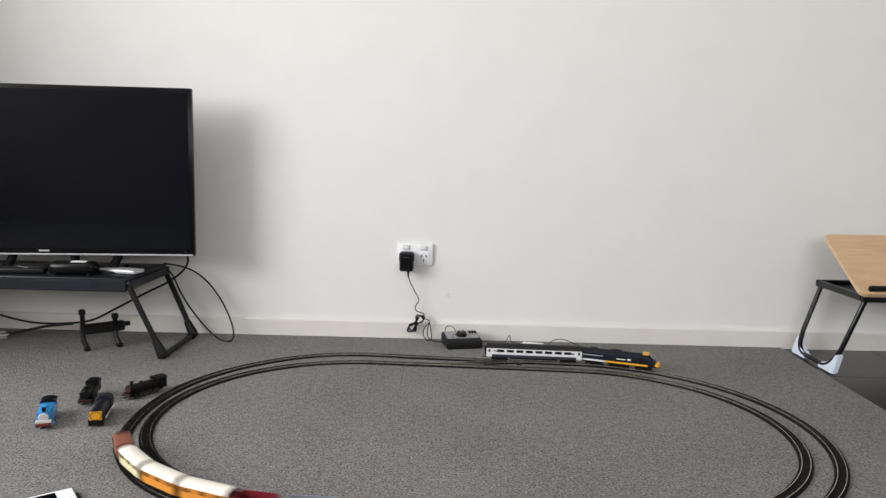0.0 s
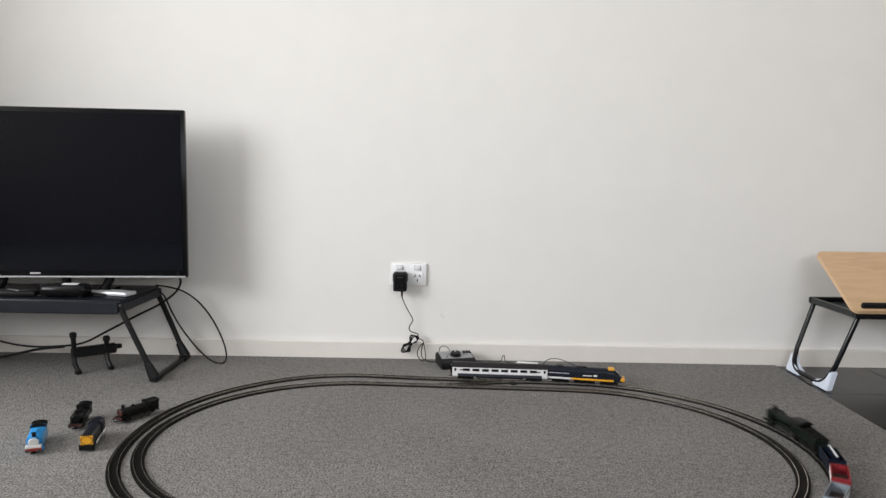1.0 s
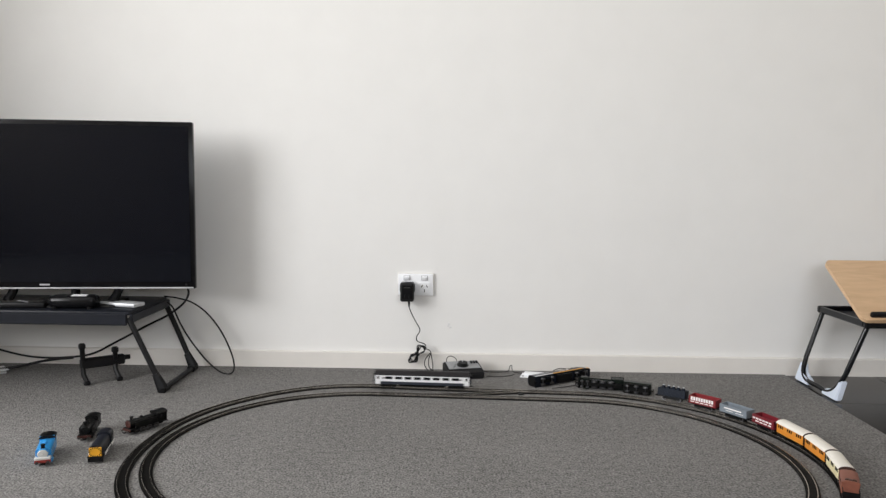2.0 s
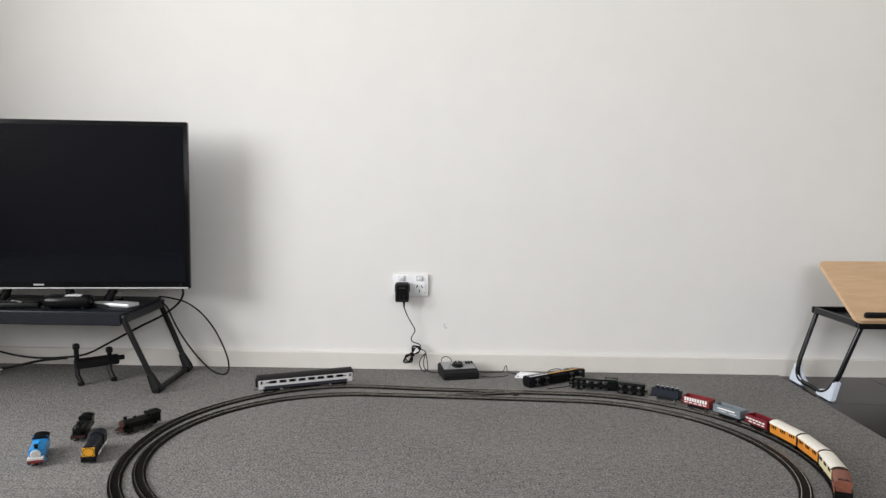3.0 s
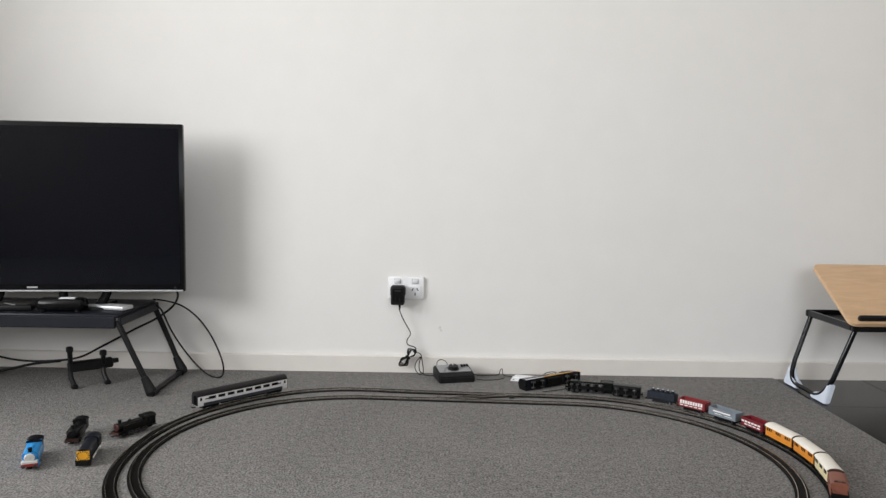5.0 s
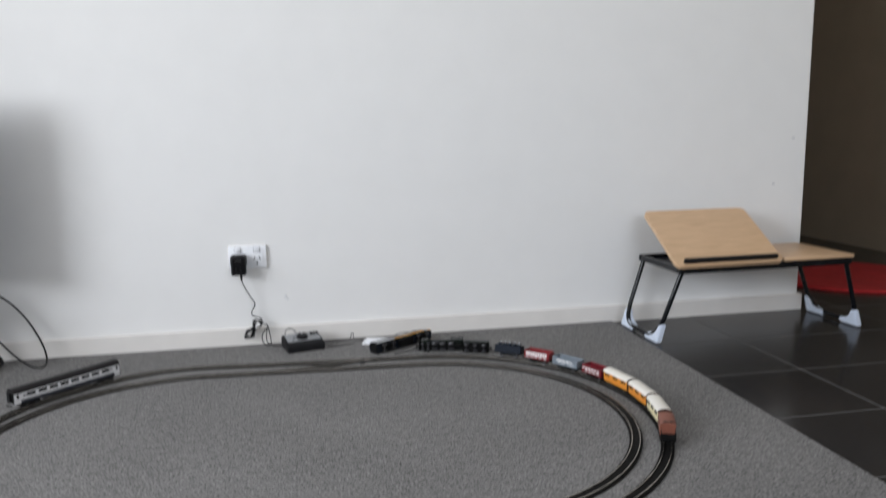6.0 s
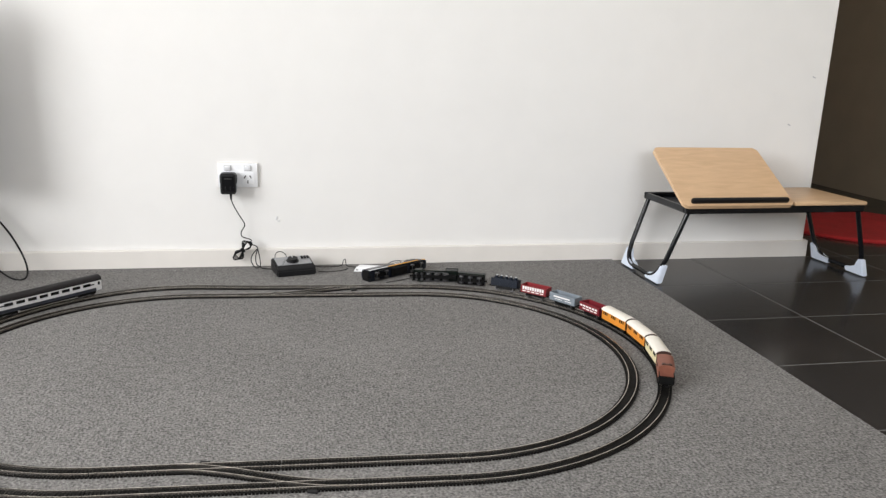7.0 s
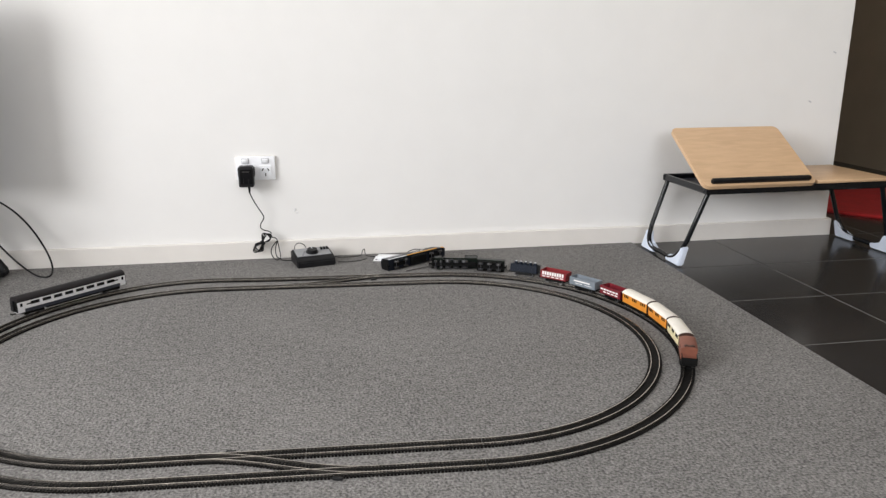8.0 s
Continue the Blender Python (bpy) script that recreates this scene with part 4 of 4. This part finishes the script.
def open_wagon(label, mat, n, letters, load=False):
    root = thing("open_wagon", pose(0, 0, 0.05), label, "toy train", "goods wagons of the toy train")
    z0, z1, w = 0.0135, 0.0345, 0.0158
    for sy in (-1, 1):
        side = part("side", bm_box((0, sy * w, (z0 + z1) / 2), (n, 0.0016, z1 - z0), 0.0003), mat, root)
        for k in range(5):
            part("plank", bm_box((0, sy * (w + 0.0009), z0 + 0.0021 + k * 0.0042), (n - 0.0008, 0.0006, 0.0037), 0.0002), mat, side)
        for x in (-n * 0.48, -n * 0.15, n * 0.15, n * 0.48):
            part("strap", bm_box((x, sy * (w + 0.0013), (z0 + z1) / 2), (0.0016, 0.0008, z1 - z0), 0.0002), mat, side)
        x = -n * 0.42
        for width, zc, hh in letters:
            while x + 0.7 * width < n * 0.44:
                part("lettering", bm_box((x + width / 2, sy * (w + 0.0015), zc), (width * 0.74, 0.0006, hh), 0.0001), LETTER, side, "white lettering bar")
                x += width
            x = -n * 0.42
    for sx in (-1, 1):
        part("end", bm_box((sx * (n / 2 - 0.0008), 0, (z0 + z1) / 2), (0.0016, 2 * w - 0.0016, z1 - z0), 0.0003), mat, root)
        coupling(root, sx * n / 2, sx)
        for sy in (-1, 1):
            part("buffer", cyl(bmesh.new(), (sx * n / 2, sy * 0.0112, 0.0125), (sx * (n / 2 + 0.004), sy * 0.0112, 0.0125), 0.0022, None, 10), CHASSIS, root)
    part("floor_board", bm_box((0, 0, z0 + 0.001), (n - 0.003, 2 * w - 0.002, 0.0018)), INSIDE, root)
    part("underframe", box(box(bm_box((0, 0, 0.0115), (n - 0.002, 0.02, 0.004), 0.0006), (0, -0.0118, 0.0085), (n * 0.62, 0.0014, 0.007), 0.0006), (0, 0.0118, 0.0085), (n * 0.62, 0.0014, 0.007), 0.0006), CHASSIS, root)
    wheels(root, (-n * 0.27, n * 0.27), 0.0062)
    if load:
        for k in range(5):
            x = -n * 0.36 + k * n * 0.18
            d = part("drum", cyl(bmesh.new(), (x, 0.0, 0.02), (x, 0.0, 0.0405), 0.0056, 0.005, 16), WAGON_BLUE, root, "dark blue drum")
            part("drum_cap", cyl(bmesh.new(), (x, -0.001, 0.0402), (x, -0.001, 0.043), 0.0034, 0.002, 12), SILVER, d, "shiny metal cap")
    return root


def small_coach(label, mat, n, bays):
    root = thing("small_coach", pose(0, 0, 0.05), label, "toy train", "four-wheel coaches of the toy train")
    root.scale = (1, 0.94, 0.88)
    w = 0.0162
    part("body", bm_box((0, 0, 0.0265), (n - 0.003, 2 * w, 0.0265), 0.0006), mat, root)
    rf = [(w + 0.0016, 0.0388)] + [((w + 0.0016) * math.cos(a), 0.0395 + 0.0085 * math.sin(a)) for a in (math.pi * k / 12 for k in range(13))] + [(-w - 0.0016, 0.0388)]
    part("roof", prism(bmesh.new(), rf, -n / 2, n / 2), OFFWHITE, root, "off-white arched roof")
    for sy in (-1, 1):
        part("waist_beading", bm_box((0, sy * (w + 0.0002), 0.0262), (n - 0.004, 0.001, 0.0012), 0.0002), mat, root)
        for b in range(bays):
            xc = -n / 2 + n * (b + 0.5) / bays
            for dx in (-0.0068, 0.0, 0.0068):
                part("window", bm_box((xc + dx, sy * (w + 0.0002), 0.0325), (0.0046 if dx == 0 else 0.0036, 0.0012, 0.0085), 0.0003), GLASS, root, "dark compartment window")
            part("door_line", bm_box((xc, sy * (w + 0.0002), 0.0195), (0.0078, 0.0008, 0.0115), 0.0003), mat, root)
        part("solebar", bm_box((0, sy * 0.0148, 0.0118), (n - 0.004, 0.002, 0.0035), 0.0004), CHASSIS, root)
        part("footboard", bm_box((0, sy * 0.0165, 0.0072), (n * 0.8, 0.003, 0.001)), CHASSIS, root)
    for sx in (-1, 1):
        part("end_wall", bm_box((sx * (n / 2 - 0.001), 0, 0.0275), (0.001, 2 * w - 0.001, 0.024), 0.0003), DARK_BROWN, root, "dark brown end")
        part("end_roof_rib", prism(bmesh.new(), [(y * 0.99, z - 0.0004) for y, z in rf], sx * n / 2 - 0.0008, sx * n / 2 + 0.0008), DARK_BROWN, root)
        coupling(root, sx * n / 2, sx)
    part("underframe", bm_box((0, 0, 0.0115), (n - 0.006, 0.02, 0.004), 0.0006), CHASSIS, root)
    wheels(root, (-n * 0.29, n * 0.29), 0.0068)
    return root


def brake_van():
    root = thing("brake_van", pose(0, 0, 0.05), "brown toy brake van with an open black platform", "toy train")
    root.scale = (0.86, 0.95, 0.88)
    n, w = 0.1, 0.0162
    x0, x1 = -0.022, n / 2 - 0.002
    part("body", bm_box(((x0 + x1) / 2, 0, 0.0275), (x1 - x0, 2 * w, 0.027), 0.0006), BROWN, root)
    rf = [(w + 0.0014, 0.041)] + [((w + 0.0014) * math.cos(a), 0.0415 + 0.0055 * math.sin(a)) for a in (math.pi * k / 12 for k in range(13))] + [(-w - 0.0014, 0.041)]
    part("roof", prism(bmesh.new(), rf, -0.026, n / 2), BROWN, root, "brown arched roof")
    part("roof_vent", box(box(bm_box((-0.019, 0, 0.0475), (0.006, 0.022, 0.003), 0.0008), (-0.019, -0.006, 0.0485), (0.0065, 0.005, 0.003), 0.0005), (-0.019, 0.006, 0.0485), (0.0065, 0.005, 0.003), 0.0005), DARK_BROWN, root, "dark brown roof vent")
    for sy in (-1, 1):
        for k in range(6):
            part("plank", bm_box(((x0 + x1) / 2, sy * (w + 0.0002), 0.0165 + 0.0042 * k), (x1 - x0 - 0.001, 0.0008, 0.0037), 0.0002), BROWN, root)
        part("window", bm_box((0.012, sy * (w + 0.0005), 0.034), (0.01, 0.0012, 0.008), 0.0003), GLASS, root)
        part("step_board", bm_box((0, sy * 0.0165, 0.0072), (n * 0.75, 0.003, 0.001)), CHASSIS, root)
        for x in (-0.036, -0.047):
            part("post", bm_box((x, sy * (w - 0.001), 0.0225), (0.0016, 0.0016, 0.019)), CHASSIS, root)
        part("platform_rail", bm_box((-0.0365, sy * (w - 0.001), 0.0305), (0.024, 0.0016, 0.0016)), CHASSIS, root)
    part("platform", bm_box((-0.036, 0, 0.014), (0.028, 2 * w, 0.004), 0.0006), CHASSIS, root, "black end platform")
    part("platform_end", bm_box((-n / 2 + 0.001, 0, 0.0215), (0.0016, 2 * w, 0.017), 0.0004), CHASSIS, root)
    part("underframe", bm_box((0, 0, 0.0112), (n - 0.004, 0.02, 0.004), 0.0006), CHASSIS, root)
    for sx in (-1, 1):
        coupling(root, sx * n / 2, sx)
        for sy in (-1, 1):
            part("buffer", cyl(bmesh.new(), (sx * n / 2, sy * 0.0112, 0.0125), (sx * (n / 2 + 0.004), sy * 0.0112, 0.0125), 0.0022, None, 10), CHASSIS, root)
    wheels(root, (-n * 0.3, n * 0.3), 0.0064)
    return root


def diesel_shunter(m):
    root = thing("diesel_shunter", m, "dark toy diesel engine with a yellow striped front", "toy train")
    root.scale = (0.88, 0.98, 0.9)
    n, w = 0.125, 0.0155
    part("bonnet", prism(bmesh.new(), arch(w * 0.86, 0.0175, 0.036, 0.0085), -n / 2 + 0.006, n / 2 - 0.004), GRAPHITE, root, "dark grey bonnet")
    part("cab", prism(bmesh.new(), arch(w, 0.0175, 0.0405, 0.009), -n / 2 + 0.003, -n / 2 + 0.034), GRAPHITE, root)
    part("front_panel", bm_box((n / 2 - 0.0028, 0, 0.0285), (0.0024, 2 * w * 0.86, 0.0225), 0.0006), YELLOW, root, "yellow warning front")
    for k in range(16):
        a = 22.5 * k
        part("stripe", bm_box((0, 0, 0), (0.0016, 0.0034, 0.0016), m=pose(n / 2 - 0.0014, 0.0122 * math.cos(radians(a)), 0.0285 + 0.0105 * math.sin(radians(a)), a)), BLACK, root, "black warning stripe")
    part("running_plate", bm_box((0, 0, 0.0165), (n, 0.0335, 0.003), 0.0006), CHASSIS, root)
    for sy in (-1, 1):
        part("valance", bm_box((-0.006, sy * 0.0172, 0.0175), (n * 0.8, 0.001, 0.0065), 0.0003), LETTER, root, "white side strip")
        part("valance_mark", bm_box((-0.006, sy * 0.0179, 0.0175), (n * 0.3, 0.0006, 0.003), 0.0002), NAVY, root)
        part("cab_window", bm_box((-n / 2 + 0.018, sy * (w + 0.0003), 0.034), (0.016, 0.001, 0.009), 0.0004), GLASS, root)
        part("buffer", cyl(bmesh.new(), (n / 2, sy * 0.0112, 0.0125), (n / 2 + 0.0045, sy * 0.0112, 0.0125), 0.0034, None, 12), CHASSIS, root)
    part("buffer_beam", bm_box((n / 2 - 0.001, 0, 0.0105), (0.0024, 0.032, 0.013), 0.0006), BLACK, root)
    part("frame", bm_box((0, 0, 0.0105), (n - 0.008, 0.02, 0.011), 0.001), CHASSIS, root)
    wheels(root, (-0.036, 0, 0.036), 0.0085)


def parked_engines():
    r = steam_engine("tank_engine", SKYBLUE, "bright blue toy tank engine with a plain grey front", FACE_GREY, 0.116, True, pose(-0.777, -0.835, 0, 0, 0, -68), beam=BUFFER_RED, size=(0.96, 0.96, 0.86))
    part("front_plate", bm_box((0.05, 0, 0.0205), (0.014, 0.033, 0.0075), 0.0015), FACE_GREY, r, "pale grey footplate front")
    part("side_skirt", bm_box((-0.004, 0, 0.0145), (0.1, 0.0325, 0.009), 0.0015), SKYBLUE, r)
    part("bunker", bm_box((-0.052, 0, 0.028), (0.01, 0.031, 0.019), 0.001), SKYBLUE, r)
    part("tank_top", prism(bmesh.new(), arch(0.0162, 0.0345, 0.0355, 0.0065), -0.028, 0.041), SKYBLUE, r)
    part("filler_cap", cyl(bmesh.new(), (0.0, 0, 0.041), (0.0, 0, 0.0455), 0.0042, 0.0036, 14), SKYBLUE, r)
    for sy in (-1, 1):
        part("lining", bm_box((0.007, sy * 0.0164, 0.0275), (0.05, 0.0005, 0.011), 0.0004), FACE_GREY, r, "thin pale panel line")
        part("lined_panel", bm_box((0.007, sy * 0.0168, 0.0275), (0.047, 0.0005, 0.0085), 0.0004), SKYBLUE, r)
    steam_engine("tank_engine", ENGINE_BLACK, "black toy tank engine standing on the carpet", ENGINE_BLACK, 0.104, True, pose(-0.753, -0.687, 0, 0, 0, -78), beam=COPPER, size=(0.92, 0.92, 0.85))
    steam_engine("steam_locomotive", ENGINE_BLACK, "black toy tank engine with a copper front on the carpet", COPPER, 0.112, True, pose(-0.638, -0.636, 0, 0, 0, -122), beam=COPPER, size=(0.95, 0.92, 0.8))
    diesel_shunter(pose(-0.666, -0.809, 0, 0, 0, -77))


# ---- build ----
wall_socket()
power_adapter()
wall_mark()
television()
tv_table()
tv_cables()
folding_bracket()
papers()
phone()
folding_desk()
red_mat()
train_controller()
railway()
parked_engines()
COACH = express_coach()
POWER = power_car()
ENGINE = steam_engine("steam_locomotive", GREEN_BLACK, "dark green toy express engine, tipped over beside the track")
TENDER = tender()
BLUE_WAGON = open_wagon("dark blue toy wagon loaded with metal drums, leaning", WAGON_BLUE, 0.078, [], True)
RED_WAGON = open_wagon("red toy open wagon with bold white lettering", RED, 0.078, [(0.0074, 0.0275, 0.0096), (0.0135, 0.0188, 0.0028)])
GREY_WAGON = open_wagon("grey toy open wagon with faint white lettering", WAGON_GREY, 0.082, [(0.07, 0.0268, 0.0034), (0.03, 0.0205, 0.0012)])
MAROON_WAGON = open_wagon("maroon toy open wagon with small white lettering", MAROON, 0.07, [(0.0105, 0.0262, 0.0042), (0.0135, 0.0195, 0.003)])
COACHES = [small_coach("orange toy four-wheel coach with an off-white roof", ORANGE, 0.099, 3), small_coach("orange toy four-wheel coach with an off-white roof", ORANGE, 0.095, 3), small_coach("cream toy four-wheel coach with an off-white roof", CREAM, 0.092, 3)]
VAN = brake_van()
tile_floor()


# ---- movement ----


def posed(p, fwd, up):
    f = Vector(fwd).normalized()
    left = Vector(up).cross(f).normalized()
    u = f.cross(left)
    m = Matrix((f, left, u)).transposed().to_4x4()
    m.translation = p
    return m


def on_track(s, base, tip=0.0, away=0.0):
    """A vehicle with its middle at length s, tipped outward by tip degrees and shifted outward."""
    a, b, c = along(OUTER, s - base)[0], along(OUTER, s + base)[0], along(OUTER, s)
    fwd = (b - a).normalized()
    out = Vector((fwd.y, -fwd.x, 0))
    return tipped((a + b) / 2 + out * away, fwd, tip)


def tipped(p, fwd, tip):
    fwd = Vector(fwd).normalized()
    out = Vector((fwd.y, -fwd.x, 0))
    r, w = radians(tip), 0.0168
    up = Vector((0, 0, 1)) * math.cos(r) + out * math.sin(r)
    z = RAIL * (1 - min(tip, 90) / 90) + w * math.sin(r)
    q = Vector(p) + out * w * (1 - math.cos(r))
    q.z = z
    return posed(q, fwd, up)


def blend(rows, t):
    for (a, x), (b, y) in zip(rows, rows[1:]):
        if t <= b:
            return x + (y - x) * (t - a) / (b - a)
    return rows[-1][1]


# how far the goods train still has to go to its resting place
TRAIN = [(0, -1.655), (0.6, -1.02), (0.9, -0.73), (1.0, -0.633), (1.2, -0.433), (1.4, -0.228), (1.5, -0.128), (1.6, -0.06), (1.7, -0.015), (1.9, 0.0), (8.0, 0.0)]
TIMES = [0.1 * k for k in range(19)] + [2.1, 5.0, 8.0]


def motions():
    def train(ob, rest, base, tips=((0, 0), (8, 0)), shifts=((0, 0), (8, 0)), lead=0.01):
        pulled = ((0, lead), (1.4, lead), (1.6, 0), (8, 0))     # the couplings run stretched until the crash
        walk(ob, [(t, on_track(rest + blend(TRAIN, t) + blend(pulled, t), base, blend(tips, t), blend(shifts, t))) for t in TIMES])

    train(ENGINE, -0.353, 0.03, ((0, 0), (1.4, 0), (1.5, 40), (1.6, 84), (1.7, 90), (8, 90)), ((0, 0), (1.4, 0), (1.6, 0.03), (1.8, 0.035), (8, 0.035)), 0.042)
    train(TENDER, -0.448, 0.026, ((0, 0), (1.4, 0), (1.5, 12), (1.6, 55), (1.7, 86), (1.8, 90), (8, 90)), ((0, 0), (1.5, 0), (1.7, 0.022), (8, 0.022)), 0.03)
    train(BLUE_WAGON, -0.554, 0.02, ((0, 0), (1.5, 0), (1.7, 9), (8, 9)), ((0, 0), (1.5, 0), (1.7, 0.012), (8, 0.012)), 0.024)
    train(RED_WAGON, -0.647, 0.02, shifts=((0, 0), (1.6, 0), (1.8, 0.008), (8, 0.008)), lead=0.018)
    train(GREY_WAGON, -0.745, 0.02)
    train(MAROON_WAGON, -0.842, 0.02)
    for ob, s in zip(COACHES, (-0.936, -1.042, -1.145)):
        train(ob, s, 0.027)
    train(VAN, -1.25, 0.028)

    coach = [(0, -0.166), (0.3, -0.116), (0.5, -0.093), (1.0, -0.081), (1.2, -0.078), (1.4, -0.080), (1.5, -0.054), (1.6, -0.001), (1.7, 0.046), (2.8, 0.445), (3.0, 0.504), (3.5, 0.614), (4.0, 0.668), (4.4, 0.681), (8, 0.681)]
    shifts = ((0, 0), (1.7, 0), (2.8, 0.008), (8, 0.012))
    walk(COACH, [(t, on_track(s, 0.1, 0, blend(shifts, t))) for t, s in coach])

    power = [(t, on_track(s, 0.072)) for t, s in ((0, -0.416), (0.3, -0.366), (0.5, -0.343), (1.0, -0.331), (1.2, -0.328), (1.4, -0.328))]
    for t, x, y, fx, fy, tip in ((1.5, 0.501, -0.256, -1.0, -0.12, 42), (1.6, 0.496, -0.21, -0.95, -0.32, 80), (1.7, 0.491, -0.186, -0.87, -0.48, 90), (2.0, 0.487, -0.176, -0.83, -0.56, 90), (8.0, 0.487, -0.176, -0.83, -0.56, 90)):
        power.append((t, tipped((x, y, 0), (fx, fy, 0), tip)))
    walk(POWER, power)


motions()
